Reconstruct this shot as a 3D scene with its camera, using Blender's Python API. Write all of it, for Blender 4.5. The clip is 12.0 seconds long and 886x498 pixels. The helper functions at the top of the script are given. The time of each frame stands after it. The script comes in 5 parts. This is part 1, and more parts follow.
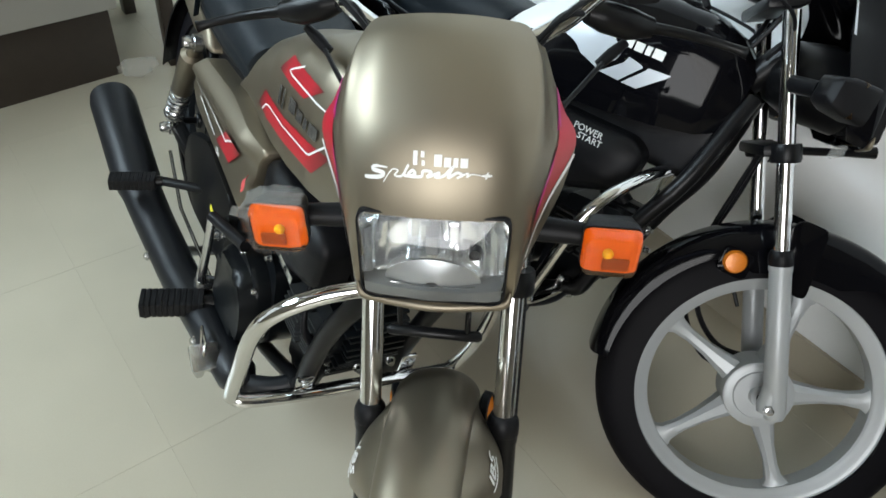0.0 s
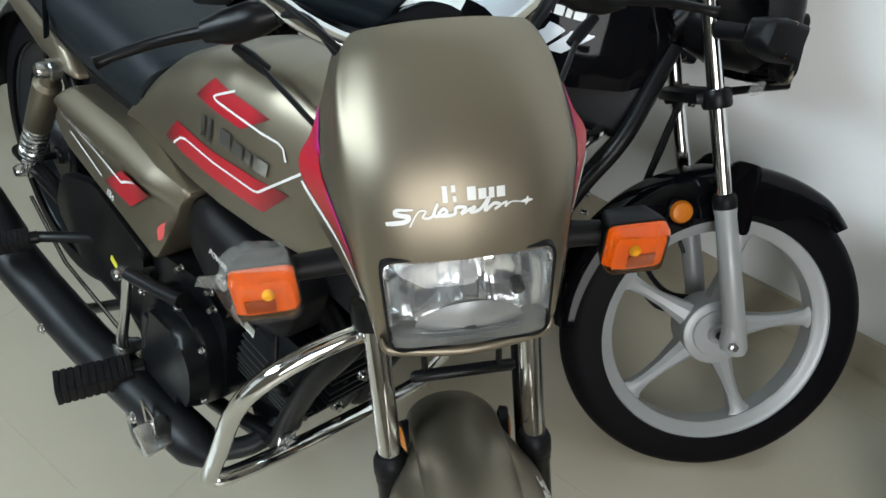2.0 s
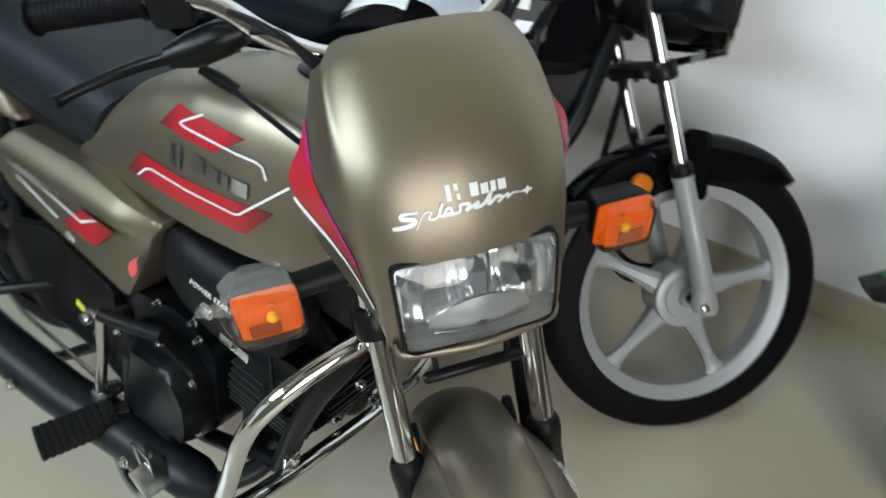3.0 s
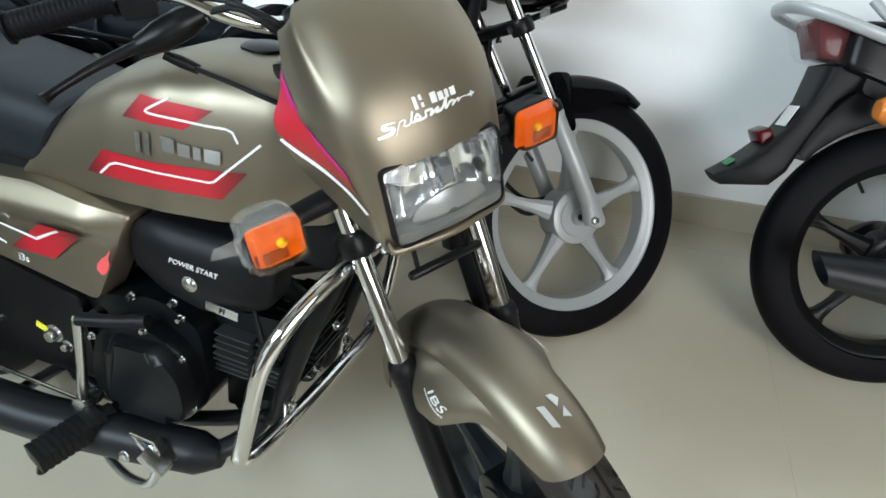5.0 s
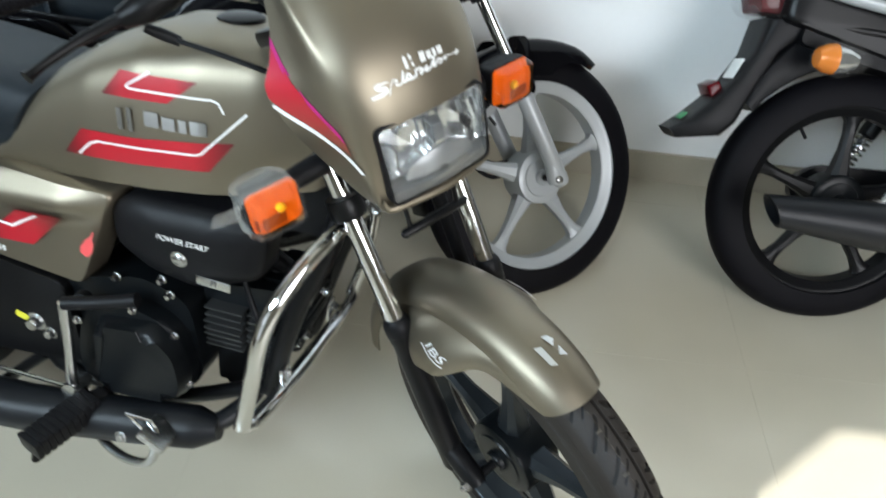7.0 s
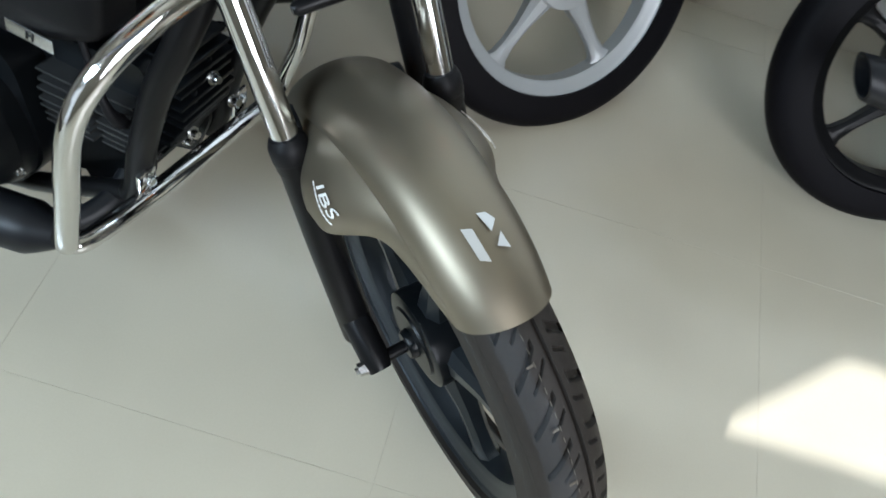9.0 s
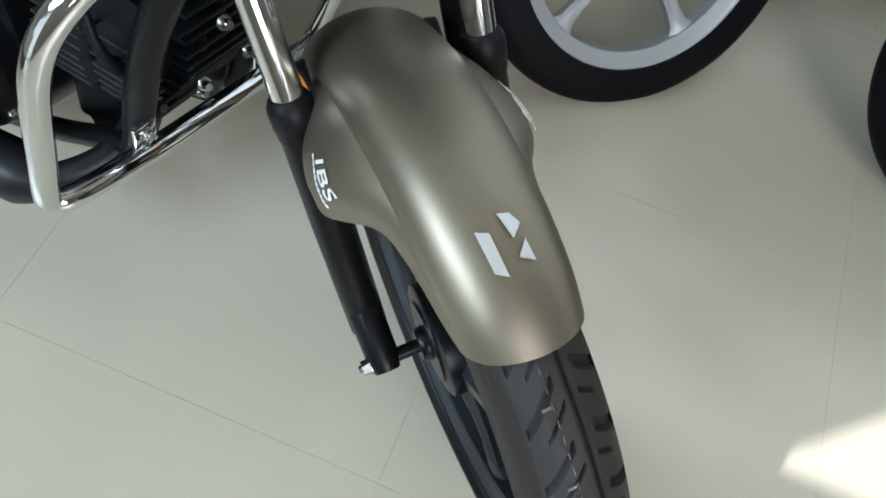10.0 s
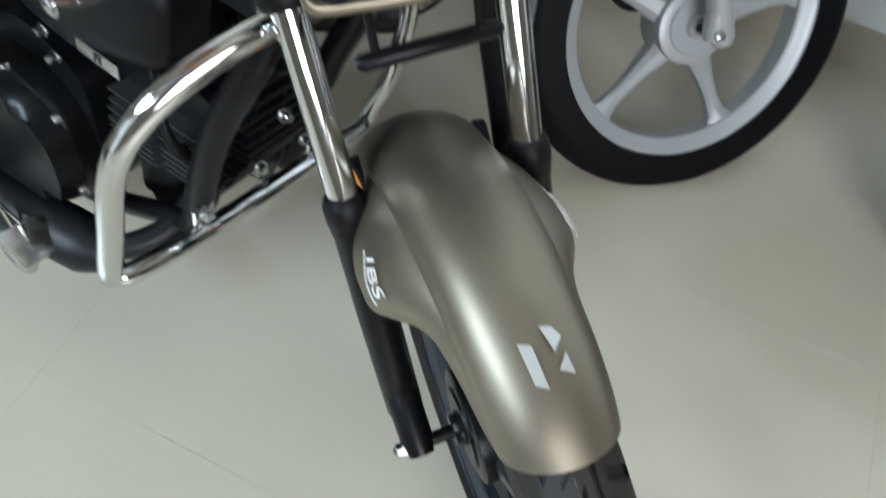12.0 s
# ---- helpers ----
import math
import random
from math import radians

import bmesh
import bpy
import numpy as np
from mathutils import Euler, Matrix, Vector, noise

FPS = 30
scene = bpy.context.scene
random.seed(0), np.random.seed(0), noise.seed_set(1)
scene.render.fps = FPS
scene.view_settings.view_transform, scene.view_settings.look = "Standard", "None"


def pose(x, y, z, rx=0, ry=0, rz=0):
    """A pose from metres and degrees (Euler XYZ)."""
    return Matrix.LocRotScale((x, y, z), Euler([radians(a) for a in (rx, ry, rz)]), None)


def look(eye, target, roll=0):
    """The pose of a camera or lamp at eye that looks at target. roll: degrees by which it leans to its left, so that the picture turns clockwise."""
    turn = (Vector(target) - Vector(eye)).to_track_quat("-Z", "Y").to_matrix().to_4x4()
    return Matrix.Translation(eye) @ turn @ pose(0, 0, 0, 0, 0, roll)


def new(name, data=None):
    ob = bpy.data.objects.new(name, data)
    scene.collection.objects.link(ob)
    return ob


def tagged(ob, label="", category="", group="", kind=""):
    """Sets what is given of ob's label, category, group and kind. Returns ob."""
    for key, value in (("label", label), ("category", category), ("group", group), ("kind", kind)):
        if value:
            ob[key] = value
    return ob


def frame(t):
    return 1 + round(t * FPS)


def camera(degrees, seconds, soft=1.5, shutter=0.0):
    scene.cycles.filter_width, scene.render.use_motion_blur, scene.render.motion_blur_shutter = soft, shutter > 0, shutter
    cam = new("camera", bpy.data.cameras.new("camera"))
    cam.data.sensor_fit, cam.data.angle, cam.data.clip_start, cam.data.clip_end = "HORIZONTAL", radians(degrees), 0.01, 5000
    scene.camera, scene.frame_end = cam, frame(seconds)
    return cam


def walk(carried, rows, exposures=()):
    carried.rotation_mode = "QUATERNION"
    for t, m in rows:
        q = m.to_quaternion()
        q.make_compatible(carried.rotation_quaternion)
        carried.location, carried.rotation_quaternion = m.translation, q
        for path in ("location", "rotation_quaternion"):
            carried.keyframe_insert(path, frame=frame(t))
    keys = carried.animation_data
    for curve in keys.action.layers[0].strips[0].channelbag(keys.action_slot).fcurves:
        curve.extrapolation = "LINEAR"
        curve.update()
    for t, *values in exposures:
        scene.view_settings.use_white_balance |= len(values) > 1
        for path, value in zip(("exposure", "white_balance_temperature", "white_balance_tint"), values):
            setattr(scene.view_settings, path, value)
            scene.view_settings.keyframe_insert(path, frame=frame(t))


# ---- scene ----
cam = camera(65.3, 12.0, soft=1.6, shutter=0.6)
METRES, EYE, TILT, LEAN, TURN = 1.2308, 1.310, -43.59, -5.98, -37.7
ROWS = [
    (0.0, 0.0, 0.0, 0.0, 0.0, 0.0, -0.0),
    (0.5, -0.0075, 0.0356, 0.0223, -0.39, -1.0, 0.6),
    (1.0, -0.0566, 0.0654, 0.0532, -4.81, -2.37, 4.38),
    (1.5, -0.1205, 0.0819, 0.0711, -9.78, -4.04, 8.9),
    (2.0, -0.1244, 0.0882, 0.0741, -12.32, -4.65, 10.55),
    (2.5, -0.1189, 0.0941, 0.0735, -11.68, -4.48, 9.86),
    (3.0, -0.1688, 0.0979, 0.0862, -17.95, -6.15, 17.28),
    (3.5, -0.2108, 0.0892, 0.078, -25.13, -9.36, 23.0),
    (5.5, -0.3725, 0.0093, 0.0443, -32.91, -9.96, 29.08),
    (6.0, -0.4029, 0.0199, 0.0634, -35.6, -11.52, 30.75),
    (6.5, -0.4104, 0.0162, 0.0627, -36.54, -12.05, 30.9),
    (7.0, -0.3956, 0.0186, 0.0483, -37.22, -14.35, 30.49),
    (7.5, -0.3507, 0.0133, 0.0057, -37.63, -18.86, 29.31),
    (9.5, -0.1608, 0.2545, -0.0595, -27.72, -28.96, 19.6),
    (10.0, -0.141, 0.273, -0.0733, -24.57, -28.68, 18.98),
    (10.5, -0.1376, 0.2717, -0.0669, -24.2, -28.25, 18.59),
    (11.0, -0.1383, 0.2702, -0.0675, -24.31, -28.26, 18.71),
    (11.5, -0.1386, 0.2686, -0.0637, -23.79, -27.62, 18.66),
    (12.0, -0.1395, 0.2681, -0.0357, -21.04, -23.2, 17.84),
]
walk(cam, [(t, pose(0, 0, EYE, TILT, LEAN, TURN) @ pose(METRES * x, METRES * y, METRES * z, 90 + pitch, roll, yaw)) for t, x, y, z, yaw, pitch, roll in ROWS],
     [(0.0, 0.52, 6500, 10), (1.0, 0.46, 6500, 10), (2.0, 0.28, 6500, 10), (3.5, 0.32, 6500, 10), (5.5, 0.60, 6450, 10), (6.5, 0.60, 6400, 10), (7.5, 0.60, 6230, 11), (9.5, 0.61, 6050, 11), (12.0, 0.63, 6080, 11)])

# ---- world, sun and window light ----
world = bpy.data.worlds.new("world")
scene.world = world
world.use_nodes = True
SUN_AZ, SUN_EL = math.atan2(0.77, -0.64), radians(44)
sky = world.node_tree.nodes.new("ShaderNodeTexSky")
sky.sky_type, sky.sun_disc = "NISHITA", False
sky.sun_elevation, sky.sun_rotation = SUN_EL, radians(90) - SUN_AZ
background = world.node_tree.nodes["Background"]
background.inputs["Strength"].default_value = 0.1
world.node_tree.links.new(sky.outputs[0], background.inputs[0])

sun = new("sun", bpy.data.lights.new("sun", "SUN"))
sun.data.energy, sun.data.angle, sun.data.color = 5.0, radians(0.35), (1.0, 0.97, 0.92)
sun_way = Vector((-0.64, 0.77, math.tan(SUN_EL)))
sun.matrix_world = look(sun_way * 5, (0, 0, 0))

# daylight in the high window's opening; the doorway and its lamp are added
daylight = new("window_daylight", bpy.data.lights.new("window_daylight", "AREA"))
daylight.data.shape, daylight.data.size, daylight.data.size_y = "RECTANGLE", 3.2, 0.80
daylight.data.energy, daylight.data.color = 140, (0.81, 0.99, 1.10)
daylight.matrix_world = look((-2.26, 2.65, 2.775), (0.5, 1.0, 1.0))
front = new("shop_front_daylight", bpy.data.lights.new("shop_front_daylight", "AREA"))
front.data.shape, front.data.size, front.data.size_y = "RECTANGLE", 1.9, 1.9
front.data.energy, front.data.color = 70, (0.985, 0.98, 0.965)
front.matrix_world = look((-2.26, -1.80, 1.95), (0.4, 0.4, 0.9))
# weak low fill lamp, set in an unseen doorway made for it
doorway = new("doorway_fill", bpy.data.lights.new("doorway_fill", "AREA"))
doorway.data.shape, doorway.data.size, doorway.data.size_y = "RECTANGLE", 3.2, 1.90
doorway.data.energy, doorway.data.color = 7, (0.91, 0.985, 1.04)
doorway.matrix_world = look((-2.25, 3.25, 1.0), (1.0, 3.25, 1.0))


# ---- materials ----
def material(name, color, rough=0.5, metal=0.0, grain=0.0, scale=40.0, bump=0.0, bump_scale=None, stain=0.0, stain_scale=3.0, coat=0.0, wobble=0.0, spec=0.5, world_grain=False):
    """A principled material with two scales of variation: fine grain and broad stains."""
    m = bpy.data.materials.new(name)
    m.use_nodes = True
    nt = m.node_tree
    b = nt.nodes["Principled BSDF"]
    b.inputs["Base Color"].default_value = (*color, 1)
    b.inputs["Roughness"].default_value = rough
    b.inputs["Metallic"].default_value = metal
    b.inputs["Coat Weight"].default_value = coat
    b.inputs["Specular IOR Level"].default_value = spec
    b.inputs["Coat Roughness"].default_value = 0.05
    geo = nt.nodes.new("ShaderNodeNewGeometry" if world_grain else "ShaderNodeTexCoord")
    source = geo.outputs["Position" if world_grain else "Object"]

    def noise_node(s, detail=4):
        n = nt.nodes.new("ShaderNodeTexNoise")
        n.inputs["Scale"].default_value, n.inputs["Detail"].default_value = s, detail
        nt.links.new(source, n.inputs["Vector"])
        return n

    fine, broad = noise_node(scale), noise_node(stain_scale, 2 if world_grain else 5)
    if grain or stain:
        total = nt.nodes.new("ShaderNodeMath")
        total.operation = "MULTIPLY_ADD"
        nt.links.new(fine.outputs["Fac"], total.inputs[0])
        total.inputs[1].default_value = grain
        second = nt.nodes.new("ShaderNodeMath")
        second.operation = "MULTIPLY_ADD"
        nt.links.new(broad.outputs["Fac"], second.inputs[0])
        second.inputs[1].default_value, second.inputs[2].default_value = stain, 1 - 0.5 * (grain + stain)
        nt.links.new(second.outputs[0], total.inputs[2])
        mix = nt.nodes.new("ShaderNodeVectorMath")
        mix.operation = "SCALE"
        mix.inputs[0].default_value = color
        nt.links.new(total.outputs[0], mix.inputs["Scale"])
        nt.links.new(mix.outputs[0], b.inputs["Base Color"])
    if wobble:
        rr = nt.nodes.new("ShaderNodeMath")
        rr.operation = "MULTIPLY_ADD"
        nt.links.new(broad.outputs["Fac"], rr.inputs[0])
        rr.inputs[1].default_value, rr.inputs[2].default_value = wobble, rough - 0.5 * wobble
        nt.links.new(rr.outputs[0], b.inputs["Roughness"])
    if bump:
        bn = nt.nodes.new("ShaderNodeBump")
        bn.inputs["Strength"].default_value, bn.inputs["Distance"].default_value = bump, 0.002
        src = noise_node(bump_scale or scale, 3)
        nt.links.new(src.outputs["Fac"], bn.inputs["Height"])
        nt.links.new(bn.outputs[0], b.inputs["Normal"])
    return m


def glassy(name, color, rough=0.03, ior=1.45):
    m = material(name, color, rough)
    m.node_tree.nodes["Principled BSDF"].inputs["Transmission Weight"].default_value = 1.0
    m.node_tree.nodes["Principled BSDF"].inputs["IOR"].default_value = ior
    return m


GOLD = material("matte_gold_paint", (0.228, 0.197, 0.147), 0.41, 0.85, grain=0.10, scale=1500, stain=0.05, stain_scale=5, wobble=0.05)
GLOSS_BLACK = material("gloss_black_paint", (0.003, 0.003, 0.004), 0.08, 0.0, spec=0.13, stain=0.3, stain_scale=6, coat=0.02, wobble=0.08)
SATIN_BLACK = material("satin_black_metal", (0.0045, 0.0045, 0.0050), 0.34, 0.0, spec=0.20, grain=0.3, scale=300, stain=0.3, wobble=0.15)
PLASTIC = material("black_plastic", (0.006, 0.006, 0.007), 0.42, 0.0, spec=0.17, grain=0.3, scale=500, bump=0.15, bump_scale=900, stain=0.2)
RUBBER = material("tyre_rubber", (0.0045, 0.0042, 0.0055), 0.55, 0.0, spec=0.09, grain=0.3, scale=200, stain=0.5, stain_scale=9, bump=0.1, bump_scale=600)
TREAD_RUBBER = material("new_tread_rubber", (0.027, 0.023, 0.020), 0.60, 0.0, spec=0.2, grain=0.4, scale=240, stain=0.5, stain_scale=12, bump=0.15, bump_scale=500)
SEAT_VINYL = material("seat_vinyl", (0.008, 0.012, 0.016), 0.48, 0.0, spec=0.25, grain=0.25, scale=800, bump=0.35, bump_scale=700, stain=0.25)
CHROME = material("chrome", (0.72, 0.72, 0.72), 0.09, 1.0, stain=0.12, stain_scale=14, wobble=0.08)
STEEL = material("zinc_bolt", (0.55, 0.56, 0.56), 0.25, 1.0, grain=0.2, scale=400)
ALLOY = material("silver_alloy_paint", (0.40, 0.42, 0.43), 0.40, 0.25, grain=0.06, scale=900, stain=0.08, wobble=0.06)
DARK_ALLOY = material("dark_alloy", (0.030, 0.036, 0.042), 0.30, 0.6, grain=0.2, scale=300, stain=0.2)
FIN_GREY = material("bare_fin_casting", (0.028, 0.029, 0.029), 0.50, 0.3, grain=0.3, scale=300, stain=0.3)
ENGINE_BLACK = material("engine_black", (0.004, 0.005, 0.006), 0.30, 0.05, spec=0.22, grain=0.3, scale=250, stain=0.3, wobble=0.1)
ENGINE_GREY = material("engine_grey_casting", (0.009, 0.010, 0.011), 0.45, 0.15, grain=0.3, scale=300, bump=0.3, bump_scale=350)
EXHAUST = material("exhaust_black", (0.007, 0.008, 0.010), 0.42, 0.0, spec=0.30, grain=0.3, scale=400, stain=0.35, stain_scale=7)


def fading(name, stops, axis, rough=0.34):
    """A printed sticker whose ink runs through the stops (place, colour) along one axis of its own box."""
    m = material(name, stops[0][1], rough)
    nt = m.node_tree
    co, sep, ramp = (nt.nodes.new(k) for k in ("ShaderNodeTexCoord", "ShaderNodeSeparateXYZ", "ShaderNodeValToRGB"))
    nt.links.new(co.outputs["Generated"], sep.inputs[0])
    nt.links.new(sep.outputs[axis], ramp.inputs[0])
    while len(ramp.color_ramp.elements) < len(stops):
        ramp.color_ramp.elements.new(0.5)
    for el, (place, colour) in zip(ramp.color_ramp.elements, stops):
        el.position, el.color = place, (*colour, 1)
    nt.links.new(ramp.outputs[0], nt.nodes["Principled BSDF"].inputs["Base Color"])
    return m


TANK_RED = fading("tank_red_print", ((0.0, (0.10, 0.012, 0.014)), (0.22, (0.44, 0.012, 0.024)), (0.78, (0.40, 0.011, 0.022)), (1.0, (0.06, 0.010, 0.010))), 1)
FLANK_RED = fading("flank_red_print", ((0.0, (0.13, 0.075, 0.045)), (0.35, (0.34, 0.030, 0.030)), (0.65, (0.44, 0.012, 0.028)), (1.0, (0.36, 0.012, 0.06))), 2)
PANEL_RED = fading("panel_red_print", ((0.0, (0.05, 0.020, 0.014)), (0.40, (0.40, 0.012, 0.022)), (0.75, (0.40, 0.011, 0.022)), (1.0, (0.12, 0.012, 0.014))), 1)
DECAL_WHITE = material("white_decal", (0.78, 0.78, 0.76), 0.35, stain=0.06)
DECAL_SILVER = material("silver_decal", (0.50, 0.53, 0.57), 0.32, 0.2, stain=0.1)
CHROME_BADGE = material("chrome_badge", (0.55, 0.56, 0.56), 0.20, 0.95, stain=0.15, stain_scale=40)
BADGE = material("silver_badge", (0.62, 0.63, 0.63), 0.30, 0.60, stain=0.1)
ORANGE = glassy("amber_lens", (0.95, 0.33, 0.03), 0.06)
ORANGE_BACK = material("amber_reflector", (0.66, 0.19, 0.014), 0.25, 0.1, grain=0.3, scale=200)
RED_LENS = material("red_lens", (0.075, 0.003, 0.006), 0.14, spec=0.2, stain=0.2)
LENS = glassy("clear_lens", (0.95, 0.97, 0.97), 0.02)
REFLECTOR = material("lamp_reflector", (0.72, 0.74, 0.75), 0.14, 0.90, stain=0.1, stain_scale=30)
FILM = material("clear_wrap", (0.62, 0.62, 0.58), 0.30, grain=0.3, scale=120, bump=0.6, bump_scale=160)
FILM.node_tree.nodes["Principled BSDF"].inputs["Alpha"].default_value = 0.22
HAZE = material("clear_film_tight", (0.40, 0.39, 0.37), 0.16, grain=0.3, scale=120, bump=0.5, bump_scale=200)
HAZE.node_tree.nodes["Principled BSDF"].inputs["Alpha"].default_value = 0.05
TYRE_FILM = material("tyre_film", (0.24, 0.29, 0.34), 0.12, grain=0.3, scale=60, bump=0.25, bump_scale=40)
TYRE_FILM.node_tree.nodes["Principled BSDF"].inputs["Alpha"].default_value = 0.045
TYRE_SEAM = material("film_seam", (0.10, 0.085, 0.065), 0.4, grain=0.4, scale=120)
LAMP_GREY = material("lamp_shelf_grey", (0.13, 0.135, 0.135), 0.25, 0.4, grain=0.2, scale=90, stain=0.3, stain_scale=30)
# grey of the bulb holder and of the reflection painted on the dome
LAMP_DOME = material("lamp_inner_grey", (0.33, 0.34, 0.35), 0.24, 0.7, stain=0.2, stain_scale=40)
LAMP_SOCKET = material("lamp_socket_dark", (0.02, 0.02, 0.022), 0.35, stain=0.2)
AMBER_DARK = material("dark_amber", (0.22, 0.06, 0.012), 0.3, stain=0.2)
RED_TAG = material("red_plastic_tag", (0.75, 0.10, 0.10), 0.4, stain=0.2)
YELLOW_TAG = material("yellow_sticker", (0.75, 0.70, 0.05), 0.5, stain=0.1)
BLUE = material("blue_button", (0.02, 0.05, 0.35), 0.4, stain=0.1)
PINK = material("pink_decal", (0.42, 0.02, 0.17), 0.34, grain=0.1, scale=900)
CARD = material("white_sticker", (0.75, 0.76, 0.75), 0.5, stain=0.1)
GREEN_TAG = material("green_sticker", (0.03, 0.30, 0.10), 0.4, stain=0.2)
WALL = material("white_wall_paint", (0.85, 0.87, 0.87), 0.75, grain=0.03, scale=60, stain=0.16, stain_scale=1.6, bump=0.08, bump_scale=120)
CEILING = material("ceiling_paint", (0.74, 0.69, 0.58), 0.8, stain=0.08)
# unseen walls are kept dark to cut bounce light and deepen shadows
LOW_BOUNCE = material("low_bounce_wall", (0.18, 0.160, 0.125), 0.8, grain=0.04, scale=60, stain=0.12, stain_scale=1.6)
TILE = material("cream_floor_tile", (0.475, 0.438, 0.345), 0.19, grain=0.06, scale=260, stain=0.20, stain_scale=3.4, world_grain=True)
SKIRT = material("skirting_tile", (0.40, 0.365, 0.285), 0.35, grain=0.06, scale=150, stain=0.15, stain_scale=4)
GROUT = material("tile_grout", (0.464, 0.428, 0.339), 0.8, grain=0.2, scale=300)
WOOD = material("dark_counter_laminate", (0.030, 0.022, 0.017), 0.35, grain=0.4, scale=30, stain=0.3)
GREY_PANEL = material("grey_laminate", (0.30, 0.29, 0.26), 0.45, grain=0.06, scale=200, stain=0.12)


# ---- mesh helpers ----
def obj(name, bm, mat, parent=None, label="", m=None, smooth=True):
    bmesh.ops.recalc_face_normals(bm, faces=bm.faces)
    me = bpy.data.meshes.new(name)
    bm.to_mesh(me)
    bm.free()
    if smooth:
        me.shade_smooth()
        me.set_sharp_from_angle(angle=radians(38))
    me.materials.append(mat)
    ob = new(name, me)
    if parent is not None:
        ob.parent = parent
    if m is not None:
        ob.matrix_basis = m
    if label:
        ob["label"] = label
    return ob


def part(name, bm, mat, parent, label="", m=None):
    return obj(name, bm, mat, parent, label, m)


def spline(pts, n=8):
    """Catmull-Rom through the points, n steps a span."""
    p = [Vector(q) for q in pts]
    p = [2 * p[0] - p[1]] + p + [2 * p[-1] - p[-2]]
    out = []
    for i in range(1, len(p) - 2):
        a, b, c, d = p[i - 1:i + 3]
        for k in range(n):
            t = k / n
            out.append(0.5 * (2 * b + (c - a) * t + (2 * a - 5 * b + 4 * c - d) * t * t + (3 * b - a - 3 * c + d) * t ** 3))
    return out + [p[-2]]


def tube(pts, r, n=10, bm=None, steps=0, flat=1.0):
    """A round bar along the points; r: one radius or one for each point."""
    bm = bm or bmesh.new()
    if steps:
        count = len(pts)
        rr = [r] * count if not isinstance(r, (list, tuple)) else list(r)
        pts = spline(pts, steps)
        r = [float(np.interp(i / steps, range(count), rr)) for i in range(len(pts))]
    pts = [Vector(p) for p in pts]
    rad = [r] * len(pts) if not isinstance(r, (list, tuple)) else r
    side = None
    rings = []
    for i, p in enumerate(pts):
        way = (pts[min(i + 1, len(pts) - 1)] - pts[max(i - 1, 0)]).normalized()
        if side is None:
            side = way.orthogonal().normalized()
        side = (side - way * side.dot(way)).normalized()
        up = way.cross(side)
        rings.append([bm.verts.new(p + rad[i] * (math.cos(2 * math.pi * k / n) * side + flat * math.sin(2 * math.pi * k / n) * up)) for k in range(n)])
    for a, b in zip(rings, rings[1:]):
        for k in range(n):
            bm.faces.new((a[k], a[(k + 1) % n], b[(k + 1) % n], b[k]))
    bm.faces.new(rings[0])
    bm.faces.new(rings[-1])
    return bm


def lathe(profile, centre=(0, 0, 0), n=48, bm=None, axis=None, closed=False, arc=2 * math.pi):
    """Turns (radius, height) pairs round the x axis, or round the given axis."""
    bm = bm or bmesh.new()
    axis = Vector(axis or (1, 0, 0)).normalized()
    turn = Vector((1, 0, 0)).rotation_difference(axis).to_matrix()
    c = Vector(centre)
    whole = arc > 6.28
    cols = n if whole else n + 1
    rings = [[bm.verts.new(c + turn @ Vector((h, r * math.cos(arc * k / n), r * math.sin(arc * k / n)))) for r, h in profile] for k in range(cols)]
    for k in range(n):
        a, b = rings[k], rings[(k + 1) % cols]
        for i in range(len(profile) - (0 if closed else 1)):
            j = (i + 1) % len(profile)
            bm.faces.new((a[i], a[j], b[j], b[i]))
    bmesh.ops.remove_doubles(bm, verts=bm.verts, dist=1e-6)
    return bm


def loft(rings, bm=None, caps=True, closed=True):
    bm = bm or bmesh.new()
    vs = [[bm.verts.new(p) for p in ring] for ring in rings]
    n = len(vs[0])
    for a, b in zip(vs, vs[1:]):
        for k in range(n if closed else n - 1):
            bm.faces.new((a[k], a[(k + 1) % n], b[(k + 1) % n], b[k]))
    if caps and closed:
        bm.faces.new(vs[0])
        bm.faces.new(vs[-1])
    return bm


def box(c, s, bevel=0.004, m=None, bm=None, segs=2):
    bm2 = bmesh.new()
    bmesh.ops.create_cube(bm2, size=1, matrix=Matrix.Translation(c) @ (m or Matrix()) @ Matrix.Diagonal((*s, 1)))
    if bevel:
        bmesh.ops.bevel(bm2, geom=bm2.edges[:], offset=bevel, segments=segs, profile=0.6, affect="EDGES")
    return merged(bm, bm2)


def merged(bm, bm2):
    if bm is None:
        return bm2
    me = bpy.data.meshes.new("scratch")
    bm2.to_mesh(me)
    bm2.free()
    bm.from_mesh(me)
    bpy.data.meshes.remove(me)
    return bm


def prism(poly, x0, x1, bevel=0.004, bm=None, segs=2, taper=1.0):
    """A plate of the outline poly in (y, z), from x0 to x1; taper shrinks its face at x1."""
    bm2 = bmesh.new()
    cy, cz = sum(p[0] for p in poly) / len(poly), sum(p[1] for p in poly) / len(poly)
    a = [bm2.verts.new((x0, y, z)) for y, z in poly]
    b = [bm2.verts.new((x1, cy + (y - cy) * taper, cz + (z - cz) * taper)) for y, z in poly]
    n = len(poly)
    for k in range(n):
        bm2.faces.new((a[k], a[(k + 1) % n], b[(k + 1) % n], b[k]))
    bm2.faces.new(a)
    top = bm2.faces.new(b)
    if bevel:
        bmesh.ops.bevel(bm2, geom=list(top.edges), offset=bevel, segments=segs, profile=0.5, affect="EDGES")
